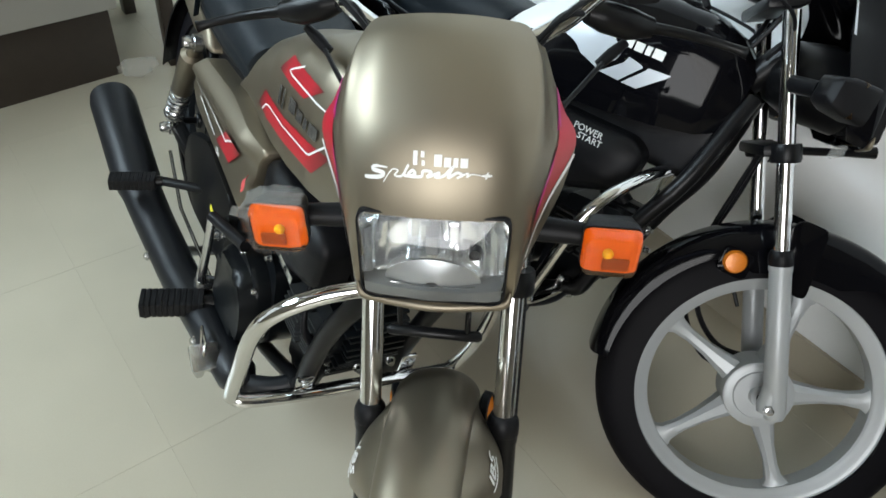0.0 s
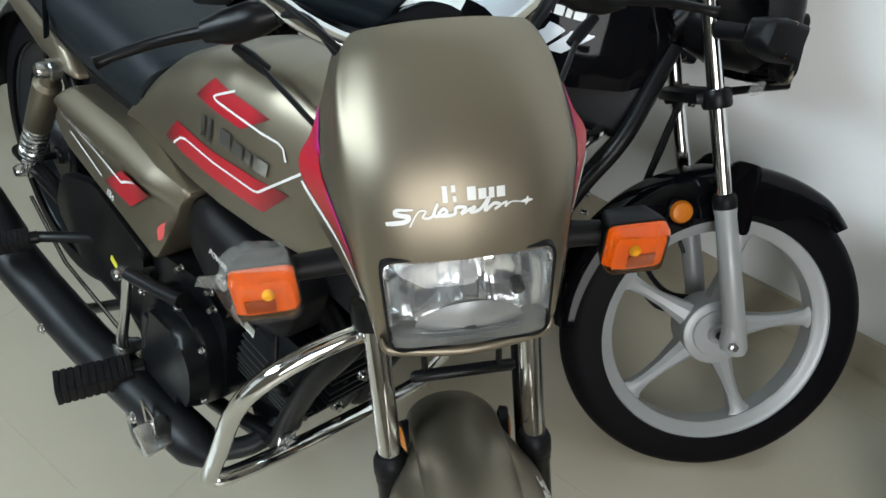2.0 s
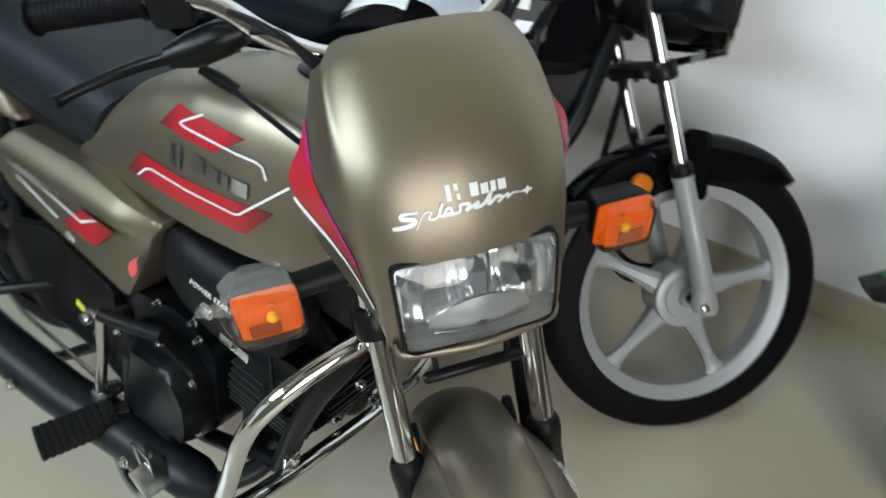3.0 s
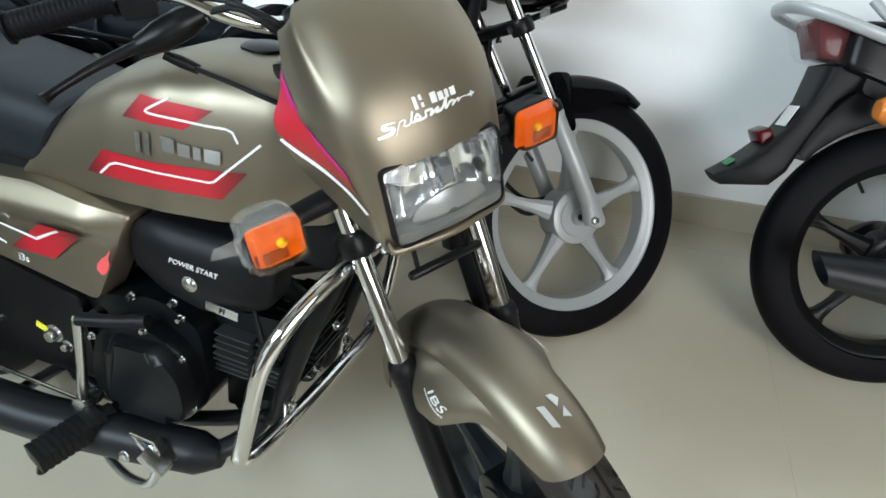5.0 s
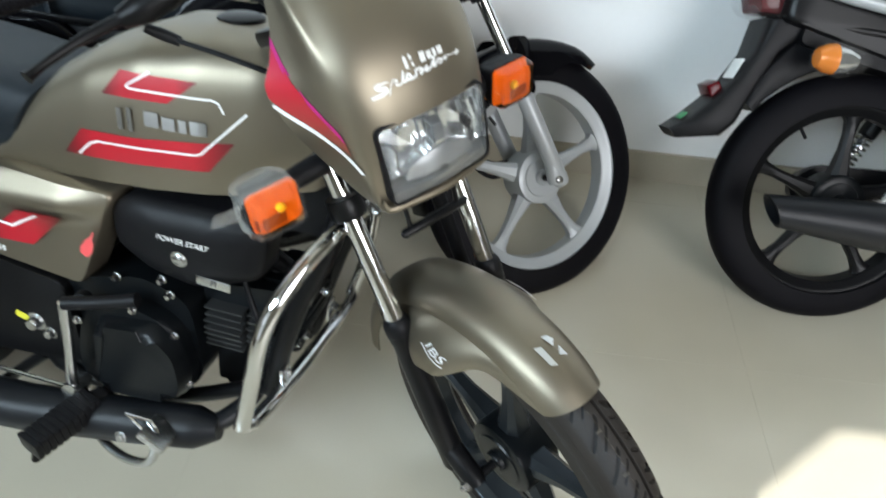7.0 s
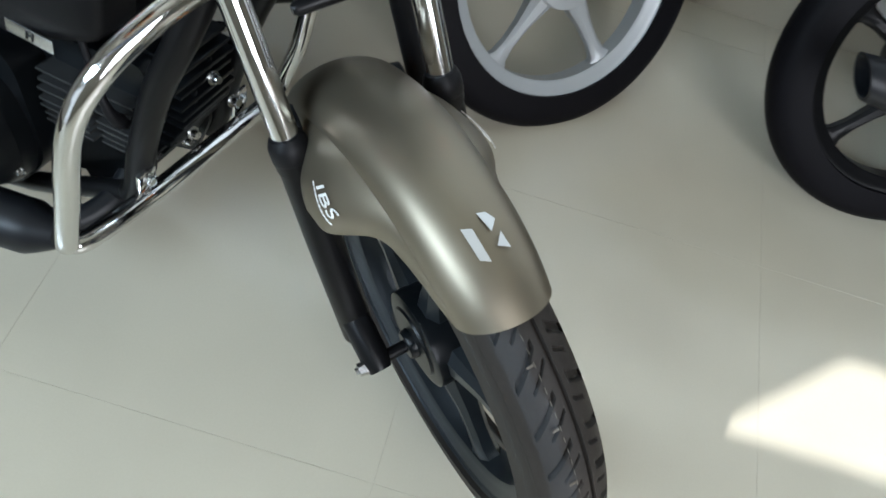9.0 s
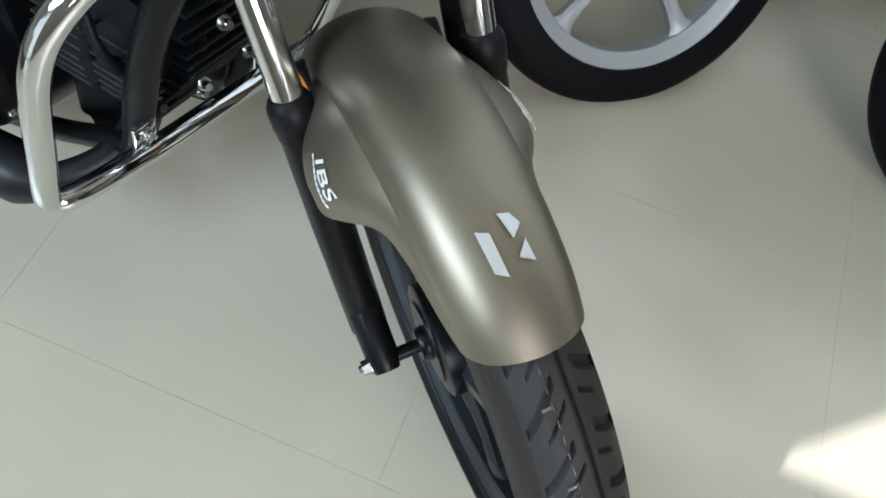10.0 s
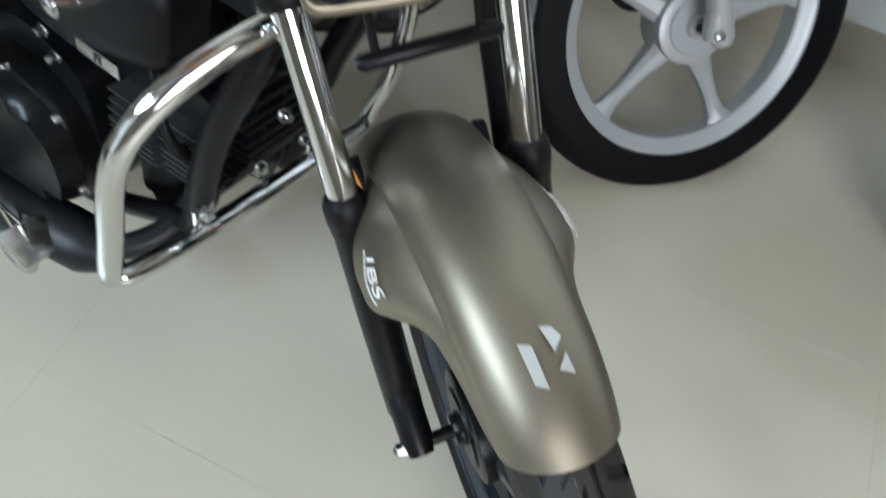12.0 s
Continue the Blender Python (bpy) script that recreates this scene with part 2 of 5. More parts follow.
    return merged(bm, bm2)


def round_poly(poly, r=0.02, n=4):
    """The outline with its corners rounded."""
    out = []
    k = len(poly)
    for i in range(k):
        p, a, b = Vector(poly[i]), Vector(poly[i - 1]), Vector(poly[(i + 1) % k])
        u, v = a - p, b - p
        d = min(r, 0.45 * u.length, 0.45 * v.length)
        s, e = p + u.normalized() * d, p + v.normalized() * d
        for j in range(n + 1):
            t = j / n
            out.append(tuple((1 - t) ** 2 * s + 2 * t * (1 - t) * p + t * t * e))
    return out


def sheet(f, nu, nv, thick=0.003, bm=None, hole=None):
    """A curved sheet f(u, v), u and v from 0 to 1, with thickness."""
    bm2 = bmesh.new()
    g = [[bm2.verts.new(f(i / nu, j / nv)) for j in range(nv + 1)] for i in range(nu + 1)]
    for i in range(nu):
        for j in range(nv):
            if not (hole and hole(f((i + 0.5) / nu, (j + 0.5) / nv))):
                bm2.faces.new((g[i][j], g[i + 1][j], g[i + 1][j + 1], g[i][j + 1]))
    bmesh.ops.delete(bm2, geom=[v for v in bm2.verts if not v.link_faces], context="VERTS")
    bmesh.ops.recalc_face_normals(bm2, faces=bm2.faces)
    if thick:
        bmesh.ops.solidify(bm2, geom=bm2.faces[:], thickness=thick)
    return merged(bm, bm2)


def patch(f, corners, nu=10, nv=3, lift=0.0012, bm=None, inner=(0, 0.3, 0.7)):
    """A thin decal on the sheet f, over the (u, v) quad of corners (in order round it), on the side away from inner."""
    (a, b, c, d) = [Vector(q) for q in corners]
    bm2 = bmesh.new()
    g = []
    for i in range(nu + 1):
        row = []
        for j in range(nv + 1):
            s, t = i / nu, j / nv
            q = (a * (1 - s) + b * s) * (1 - t) + (d * (1 - s) + c * s) * t
            p, e = Vector(f(*q)), 0.004
            n = (Vector(f(q[0] + e, q[1])) - p).cross(Vector(f(q[0], q[1] + e)) - p)
            away = p - Vector((inner[0], p.y if inner[1] is None else inner[1], inner[2]))
            row.append(bm2.verts.new(p + math.copysign(lift, n.dot(away)) * n.normalized()))
        g.append(row)
    for i in range(nu):
        for j in range(nv):
            bm2.faces.new((g[i][j], g[i + 1][j], g[i + 1][j + 1], g[i][j + 1]))
    return merged(bm, bm2)


def stroke(f, pts, w, lift=0.0018, bm=None, inner=(0, 0.3, 0.7), scale=(1, 1)):
    """One band of width w on the sheet f along the (u, v) points; scale: metres to a unit of u and of v."""
    bm = bm or bmesh.new()
    pts = [Vector((p[0] * scale[0], p[1] * scale[1])) for p in pts]
    ways = [(b - a).normalized() for a, b in zip(pts, pts[1:])]
    line = []
    for k, (p, q) in enumerate(zip(pts, pts[1:])):
        n = max(2, int((q - p).length / 0.004))
        for i in range(n):
            side = ways[k] if i else (ways[max(k - 1, 0)] + ways[k]).normalized()
            line.append((p.lerp(q, i / n), side))
    line.append((pts[-1], ways[-1]))
    rows = []
    for p, d in line:
        row = []
        for sign in (-0.5, 0.5):
            x, y = (p.x - d.y * w * sign) / scale[0], (p.y + d.x * w * sign) / scale[1]
            spot, e = Vector(f(x, y)), 0.004
            n = (Vector(f(x + e, y)) - spot).cross(Vector(f(x, y + e)) - spot)
            away = spot - Vector((inner[0], spot.y if inner[1] is None else inner[1], inner[2]))
            row.append(bm.verts.new(spot + math.copysign(lift, n.dot(away)) * n.normalized()))
        rows.append(row)
    for (a, b), (c, d) in zip(rows, rows[1:]):
        bm.faces.new((a, b, d, c))
    return bm


def ribbon(f, pts, w, lift, inner, scale, taper=0.35):
    """One smooth brush line on the sheet f through the (u, v) points, thin at both ends."""
    line = spline([(p[0], p[1], 0) for p in pts], 6)
    bm = bmesh.new()
    rows = []
    for k, p in enumerate(line):
        a, b = line[max(k - 1, 0)], line[min(k + 1, len(line) - 1)]
        d = Vector(((b - a).x * scale[0], (b - a).y * scale[1]))
        d = d.normalized() if d.length else Vector((0, 1))
        half = w / 2 * (taper + (1 - taper) * min(1.0, 4 * k / len(line), 4 * (len(line) - 1 - k) / len(line)))
        n = Vector((-d.y / scale[0], d.x / scale[1])) * half
        row = []
        for q in ((p.x + n.x, p.y + n.y), (p.x - n.x, p.y - n.y)):
            s = Vector(f(*q))
            row.append(bm.verts.new(s + (s - Vector(inner)).normalized() * lift * (1 + 0.25 * k / len(line))))
        rows.append(row)
    for (a, b), (c, d) in zip(rows, rows[1:]):
        bm.faces.new((a, b, d, c))
    return bm


def densify(poly, step=0.012):
    out = []
    for k, p in enumerate(poly):
        q = poly[(k + 1) % len(poly)]
        n = max(1, int((Vector(q) - Vector(p)).length / step))
        out += [(p[0] + (q[0] - p[0]) * i / n, p[1] + (q[1] - p[1]) * i / n) for i in range(n)]
    return out


def bolt(c, axis, r=0.007, h=0.006, bm=None):
    return lathe([(0, h), (r * 0.8, h), (r, h * 0.7), (r, 0), (r * 1.5, 0), (r * 1.5, -0.002), (0, -0.002)], c, 10, bm, axis)


def text_bm(words, size, m, shear=0.0, bm=None):
    """Lettering in the built-in font, laid in the plane of m."""
    cu = bpy.data.curves.new("lettering", "FONT")
    cu.body, cu.size, cu.extrude, cu.shear, cu.align_x, cu.align_y = words, size, 0.0004, shear, "CENTER", "CENTER"
    cu.resolution_u = 3
    ob = bpy.data.objects.new("lettering", cu)
    scene.collection.objects.link(ob)
    me = bpy.data.meshes.new_from_object(ob.evaluated_get(bpy.context.evaluated_depsgraph_get()))
    bpy.data.objects.remove(ob)
    bpy.data.curves.remove(cu)
    me.transform(m)
    bm = bm or bmesh.new()
    bm.from_mesh(me)
    bpy.data.meshes.remove(me)
    return bm


# ---- the room ----
def slab(name, lo, hi, mat, label, category):
    ob = obj(name, box([(a + b) / 2 for a, b in zip(lo, hi)], [b - a for a, b in zip(lo, hi)], 0), mat, smooth=False)
    return tagged(ob, label, category, kind="structure")


floor = slab("floor", (-2.3, -5.0, -0.10), (1.55, 5.0, -0.0008), GROUT, "showroom floor of cream square tiles", "floor")
slab("wall_east", (1.449, -5.0, -0.003), (1.60, 5.0, 5.00), WALL, "plain white painted showroom wall", "wall")
# out of view; the dark colour only holds back bounced light
slab("wall_north", (-2.3, 5.0, -0.003), (1.60, 5.15, 5.00), LOW_BOUNCE, "unseen showroom wall, dark to cut bounce light", "wall")
slab("wall_south", (-2.3, -5.15, -0.003), (1.60, -5.0, 5.00), LOW_BOUNCE, "unseen showroom wall, dark to cut bounce light", "wall")
ceiling = slab("ceiling", (-2.4, -5.15, 5.00), (1.60, 5.15, 5.12), CEILING, "white painted ceiling", "ceiling")
west = bmesh.new()
SILL, HEAD, JAMB_N, JAMB_S = 2.35, 3.2, 4.30, 1.00
FAN_SILL, FAN_HEAD, FAN_N, FAN_S = 4.0, 4.52, 3.075, -3.0
SHOP_SILL, SHOP_HEAD, SHOP_N, SHOP_S = 0.90, 3.0, -0.80, -2.80
box((-2.35, (1.6 + SHOP_N) / 2, SILL / 2), (0.14, 1.6 - SHOP_N, SILL), 0, bm=west)
box((-2.35, (SHOP_N + SHOP_S) / 2, SHOP_SILL / 2), (0.14, SHOP_N - SHOP_S, SHOP_SILL), 0, bm=west)
box((-2.35, (SHOP_N + SHOP_S) / 2, (SHOP_HEAD + HEAD) / 2), (0.14, SHOP_N - SHOP_S, HEAD - SHOP_HEAD), 0, bm=west)
box((-2.35, (SHOP_S - 5.0) / 2, SILL / 2), (0.14, 5.0 + SHOP_S, SILL), 0, bm=west)
box((-2.35, 0, (HEAD + FAN_SILL) / 2), (0.14, 10.0, FAN_SILL - HEAD), 0, bm=west)
box((-2.35, 0, (FAN_HEAD + 5.00) / 2), (0.14, 10.0, 5.00 - FAN_HEAD), 0, bm=west)
box((-2.35, (FAN_N + 5.0) / 2, (FAN_SILL + FAN_HEAD) / 2), (0.14, 5.0 - FAN_N, FAN_HEAD - FAN_SILL), 0, bm=west)
box((-2.35, (FAN_S - 5.0) / 2, (FAN_SILL + FAN_HEAD) / 2), (0.14, 5.0 + FAN_S, FAN_HEAD - FAN_SILL), 0, bm=west)
box((-2.35, (JAMB_N + 5.0) / 2, (SILL + HEAD) / 2), (0.14, 5.0 - JAMB_N, HEAD - SILL), 0, bm=west)
box((-2.35, 4.95, SILL / 2), (0.14, 0.10, SILL), 0, bm=west)
box((-2.35, 3.25, (SILL + 1.96) / 2), (0.14, 3.3, SILL - 1.96), 0, bm=west)
box((-2.35, (JAMB_S + SHOP_N) / 2, (SILL + HEAD) / 2), (0.14, JAMB_S - SHOP_N, HEAD - SILL), 0, bm=west)
box((-2.35, (SHOP_S - 5.0) / 2, (SILL + HEAD) / 2), (0.14, 5.0 + SHOP_S, HEAD - SILL), 0, bm=west)
tagged(obj("wall_west", west, LOW_BOUNCE, smooth=False), "unseen wall, dark to cut bounce light, with two windows, a fanlight and an added doorway", "wall", kind="structure")
# unseen slab added outside to keep direct sun out of the windows
awning = box((-2.86, 0, 3.260), (0.88, 13.0, 0.05), 0)
tagged(obj("sun_block_slab", awning, LOW_BOUNCE, smooth=False), "unseen flat slab outside over the window, added to block sun", "awning", kind="structure")
# added out of view so that no sun falls through the doorway
slab("sun_block_wall", (-3.40, 1.9, -0.10), (-3.25, 6.8, 3.23), WALL, "unseen wall added outside to keep sun out of the doorway", "wall")
skirting = slab("baseboard", (1.437, -5.0, 0.0), (1.4488, 5.0, 0.10), SKIRT, "beige ceramic skirting tile along the wall", "baseboard")


# ---- motorcycles: x to the rider's left, y to the rear, z up; the front axle stands over the origin ----
RAKE = radians(26.5)
STEER_AXIS = Vector((0, math.sin(RAKE), math.cos(RAKE)))
STEER_FOOT = Vector((0, -0.09, 0))


def steering(degrees):
    return Matrix.Translation(STEER_FOOT) @ Matrix.Rotation(radians(degrees), 4, STEER_AXIS) @ Matrix.Translation(-STEER_FOOT)


def along(p, d):
    """The point d metres up the fork from p."""
    return Vector(p) + STEER_AXIS * d


def tyre_bm(r_in, r_out, half, n=96, tread=0):
    """A tyre round the x axis; tread: how many sipes are cut round it, slanting away from the centre groove."""
    bm = bmesh.new()
    m = 72 if tread else 16
    rows = []
    for i in range(m + 1):
        a = math.pi * i / m
        h = half * math.cos(a) * (1.0 if abs(math.cos(a)) < 0.9 else 0.97)
        r = r_in + (r_out - r_in) * math.sin(a) ** 0.62
        rows.append((r, h))
    ring = []
    for k in range(n):
        col = []
        t = (k / n * tread) % 1.0
        for r, h in rows:
            s = h / half
            cut = slant = 0.0
            if tread:
                slant = (0.55 * min(s - 0.17, 0.7) if s > 0.17 else -1.15 * (s - 0.17) if s > -0.7 else 1.0) / tread
                if abs(s - 0.17) < 0.045:
                    cut = 0.0055
                if 0.36 < s < 0.86 and t < 0.17:
                    cut = 0.0065 * min(1.0, (s - 0.34) * 9)
                if 0.34 < s < 0.60 and 0.46 < t < 0.55:
                    cut = 0.0035
                if -0.66 < s < -0.08 and t < 0.14:
                    cut = 0.0055
                if -0.40 < s < 0.02 and 0.48 < t < 0.57:
                    cut = 0.0035
                if -0.16 < s < -0.135:
                    cut = 0.0015
            a = math.tau * (k / n + slant)
            col.append(bm.verts.new((h, (r - cut) * math.cos(a), (r - cut) * math.sin(a))))
        ring.append(col)
    for k in range(n):
        a, b = ring[k], ring[(k + 1) % n]
        for i in range(m):
            bm.faces.new((a[i], a[i + 1], b[i + 1], b[i]))
        bm.faces.new((a[m], a[0], b[0], b[m]))
    return bm


def spoke_bm(angle, r0=0.045, r1=0.212):
    rings = []
    for s, w, t in ((0.0, 0.027, 0.027), (0.2, 0.020, 0.022), (0.45, 0.0135, 0.016), (0.7, 0.012, 0.014), (0.88, 0.016, 0.015), (0.96, 0.026, 0.016), (1.0, 0.040, 0.016)):
        r = r0 + (r1 - r0) * s
        ring = []
        for x, y in ((t, 0.45 * w), (0.55 * t, w), (-0.55 * t, w), (-t, 0.45 * w), (-t, -0.45 * w), (-0.55 * t, -w), (0.55 * t, -w), (t, -0.45 * w)):
            ring.append((x, r * math.cos(angle) - y * math.sin(angle), r * math.sin(angle) + y * math.cos(angle)))
        rings.append(ring)
    return loft(rings)


def wheel(name, root, centre, m, rim_mat, hub_mat, half=0.036, phase=0.3, tread=0, r_out=0.300, label=""):
    turn = (m or Matrix()) @ Matrix.Translation(centre)
    w = half - 0.006
    rim = part(name, lathe([(0.243, w), (0.2385, w + 0.003), (0.234, w), (0.230, w - 0.006), (0.222, w - 0.008), (0.218, w - 0.012), (0.211, w - 0.014), (0.205, w - 0.019), (0.2045, 0), (0.205, -w + 0.019),
                            (0.211, -w + 0.014), (0.218, -w + 0.012), (0.222, -w + 0.008), (0.230, -w + 0.006), (0.234, -w), (0.2385, -w - 0.003), (0.243, -w), (0.236, 0)], n=96, closed=True), rim_mat, root, label, turn)
    part("tyre", tyre_bm(0.232, r_out, half, tread * 24 if tread else 96, tread), TREAD_RUBBER if tread else RUBBER, rim, "black rubber tyre")
    for k in range(5):
        part("spoke", spoke_bm(phase + k * math.tau / 5), rim_mat, rim)
    hub = lathe([(0, 0.050), (0.017, 0.050), (0.019, 0.048), (0.020, 0.0405), (0.046, 0.0400), (0.048, 0.0370), (0.061, 0.0365), (0.065, 0.0345), (0.066, 0.030), (0.066, -0.030), (0.065, -0.0345), (0.061, -0.0365), (0.048, -0.0370), (0.046, -0.0400), (0.020, -0.0405), (0.019, -0.048), (0.017, -0.050), (0, -0.050)], n=48)
    part("hub", hub, hub_mat, rim)
    part("axle", lathe([(0, 0.090), (0.008, 0.090), (0.008, -0.090), (0, -0.090)], n=12), SATIN_BLACK, rim)
    for e in (-1, 1):
        part("axle_nut", lathe([(0, 0.008), (0.004, 0.008), (0.005, 0.005), (0.0085, 0.004), (0.0085, -0.002), (0.010, -0.002), (0.010, -0.006), (0, -0.006)], (e * 0.110, 0, 0), 6, axis=(e, 0, 0)), STEEL, rim)
    a = phase + 0.63
    part("tyre_valve", tube([(0, 0.206 * math.cos(a), 0.206 * math.sin(a)), (-0.004, 0.172 * math.cos(a), 0.172 * math.sin(a))], 0.004, 8), PLASTIC, rim)
    return rim


SEAL = Vector((0, 0.121, 0.523))


def fork(root, m, slider_mat, tube_mat, top=0.42, axle=(0.0, 0.30), low=-0.268, clamp=0.20):
    for x in (-0.0895, 0.0895):
        o = Vector((x, 0, 0)) + SEAL
        leg = part("fork_leg", tube([along(o, low - 0.010), along(o, low), along(o, -0.12), along(o, -0.025), along(o, -0.02), along(o, 0.0)], [0.016, 0.0205, 0.0205, 0.0190, 0.0205, 0.0205], 20), slider_mat, root, "", m)
        part("fork_tube", tube([along(o, -0.01), along(o, top)], 0.0145, 20), tube_mat, leg, "polished chrome fork tube")
        part("dust_seal", lathe([(0.0145, 0.016), (0.0175, 0.015), (0.0205, 0.009), (0.0215, 0.004), (0.0215, -0.010), (0.0205, -0.012)], o, 20, axis=STEER_AXIS), PLASTIC, leg)
        a = Vector((x, axle[0], axle[1]))
        b = along(o, -0.235)
        part("axle_lug", tube([b, a, a + (a - b).normalized() * 0.012], [0.019, 0.018, 0.014], 14), slider_mat, leg)
    low = bmesh.new()
    o = SEAL
    box(along(o, clamp) + Vector((0, 0.012, 0)), (0.19, 0.055, 0.022), 0.008, Matrix.Rotation(RAKE, 4, "X").inverted(), low)
    for x in (-0.0895, 0.0895):
        lathe([(0.0147, 0.016), (0.024, 0.016), (0.026, 0.01), (0.026, -0.01), (0.024, -0.016), (0.0147, -0.016)], along(o, clamp) + Vector((x, 0, 0)), 20, low, STEER_AXIS)
    held = part("lower_fork_clamp", low, SATIN_BLACK, root, "", m)
    for x in (-0.060, 0.060):
        part("bolt", bolt(along(o, clamp - 0.012) + Vector((x, -0.018, 0)), (0, -1, -0.3), 0.006, 0.008), STEEL, held)
    up = bmesh.new()
    box(along(o, 0.43) + Vector((0, 0.012, 0)), (0.20, 0.06, 0.022), 0.008, Matrix.Rotation(RAKE, 4, "X").inverted(), up)
    part("upper_fork_clamp", up, SATIN_BLACK, root, "", m)


def interp(x, xs, ys):
    return float(np.interp(x, xs, ys))


F_ANGLES = (-90, -50, -42, -38, -35, -32, -29, -14, -7, 0, 10, 19, 26)
F_DROP = (0.050, 0.053, 0.055, 0.060, 0.082, 0.102, 0.108, 0.105, 0.086, 0.060, 0.053, 0.048, 0.042)
F_BIG = (0.330, 0.331, 0.332, 0.332, 0.331, 0.330, 0.329, 0.328, 0.327, 0.326, 0.324, 0.321, 0.316)
F_HALF = (0.057, 0.058, 0.058, 0.060, 0.074, 0.090, 0.097, 0.096, 0.082, 0.061, 0.053, 0.050, 0.045)
F_DOME = (0.057, 0.058, 0.058, 0.057, 0.056, 0.055, 0.055, 0.053, 0.052, 0.051, 0.050, 0.048, 0.044)
F_SPAN = 113.5


def fender_sheet(u, v):
    """The front mudguard: u from its tip to its tail, v across; a round dome with a flap outside each fork leg."""
    s = 2 * v - 1
    a = abs(s)
    th = 25.5 - 19 * (1 - math.sqrt(max(0.0, 1 - 0.96 * a * a))) * (1 - u) ** 7 - F_SPAN * u
    half, dome, drop, big = (sum(interp(th + d, F_ANGLES, k) for d in (-3, -1.5, 0, 1.5, 3)) / 5 for k in (F_HALF, F_DOME, F_DROP, F_BIG))
    if s > 0:
        half += 0.04 * max(0.0, half - 0.055)
    deep = min(0.036, drop - 0.004)
    if a < 0.6:
        q = a / 0.6
        x, r = dome * math.sin(q * math.pi / 2), big - deep * (1 - math.cos(q * math.pi / 2))
    else:
        q = (a - 0.6) / 0.4
        x, r = dome + (half - dome) * (1 - (1 - q) ** 2.0), big - deep - (drop - deep) * q ** 1.1
    t = radians(th)
    return Vector((math.copysign(x, s) - 0.004, -0.030 - r * math.sin(t), 0.290 + r * math.cos(t)))


def gold_fender(root, m):
    f = part("front_fender", sheet(fender_sheet, 130, 60, 0.003), GOLD, root, "matte gold-brown front mudguard", m)

    def from_top(x, th, shift=0.004):
        """u, v of a spot at x metres aside and th degrees forward."""
        x += shift
        hw = interp(th, F_ANGLES, F_DOME)
        return ((25.5 - th) / F_SPAN, 0.5 + math.asin(max(-1.0, min(1.0, x / hw))) / math.pi * 0.6)

    core = (0, -0.03, 0.29)
    emblem = part("emblem", patch(fender_sheet, [from_top(*q) for q in ((-0.0178, 9.3), (-0.0092, 10.0), (-0.0080, 15.5), (-0.0160, 14.6))], 3, 3, 0.0024, None, core), BADGE, f, "silver geometric badge")
    part("emblem_piece", patch(fender_sheet, [from_top(*q) for q in ((0.000, 8.2), (0.008, 8.6), (0.0125, 10.1), (0.004, 11.6))], 3, 3, 0.0024, None, core), BADGE, emblem)
    part("emblem_piece", patch(fender_sheet, [from_top(*q) for q in ((0.0115, 12.0), (0.0115, 12.3), (0.0125, 14.9), (0.0025, 13.8))], 3, 3, 0.0024, None, core), BADGE, emblem)
    for side in (-1, 1):
        words = text_bm("IBS", 0.018, Matrix.Diagonal((1.85, 1, 1, 1)), 0.25)
        for k in range(9):
            box((-0.024 + 0.0058 * k, -0.0098, 0), (0.0045, 0.0016, 0.0008), 0, bm=words)
        # bent onto the flap, reading along the fork
        high, foot = ((0.390, 0.5 + side * 0.374), (0.310, 0.5 + side * (0.426 if side < 0 else 0.408)))
        start, end = (high, foot) if side < 0 else (foot, high)
        mid, way = [(a + b) / 2 for a, b in zip(start, end)], [b - a for a, b in zip(start, end)]
        p0, e = fender_sheet(*mid), 0.004
        du, dv = (fender_sheet(mid[0] + e, mid[1]) - p0) / e, (fender_sheet(mid[0], mid[1] + e) - p0) / e
        n = du.cross(dv).normalized()
        n = n if n.x * side > 0 else -n
        ex = du * way[0] + dv * way[1]
        ey = n.cross(ex.normalized())
        for q in words.verts:
            a, b, lift = q.co.x / ex.length, q.co.y, q.co.z
            q.co = fender_sheet(mid[0] + a * way[0], mid[1] + a * way[1]) + ey * b + n * (0.0026 + lift)
        part("side_lettering", words, DECAL_WHITE, f, "white IBS lettering")
    return f


FAIR = ((0.264, 1.018, 0.086, 0.102, 0.290, 0.974), (0.236, 1.009, 0.093, 0.108, 0.277, 0.962), (0.198, 0.985, 0.097, 0.116, 0.264, 0.944), (0.160, 0.950, 0.098, 0.128, 0.256, 0.918),
        (0.135, 0.912, 0.096, 0.144, 0.250, 0.889), (0.118, 0.870, 0.092, 0.136, 0.225, 0.845), (0.108, 0.815, 0.088, 0.117, 0.197, 0.805), (0.105, 0.765, 0.085, 0.097, 0.170, 0.765), (0.112, 0.745, 0.079, 0.085, 0.155, 0.745))


COWL_CORE = (0, 0.30, 0.86)


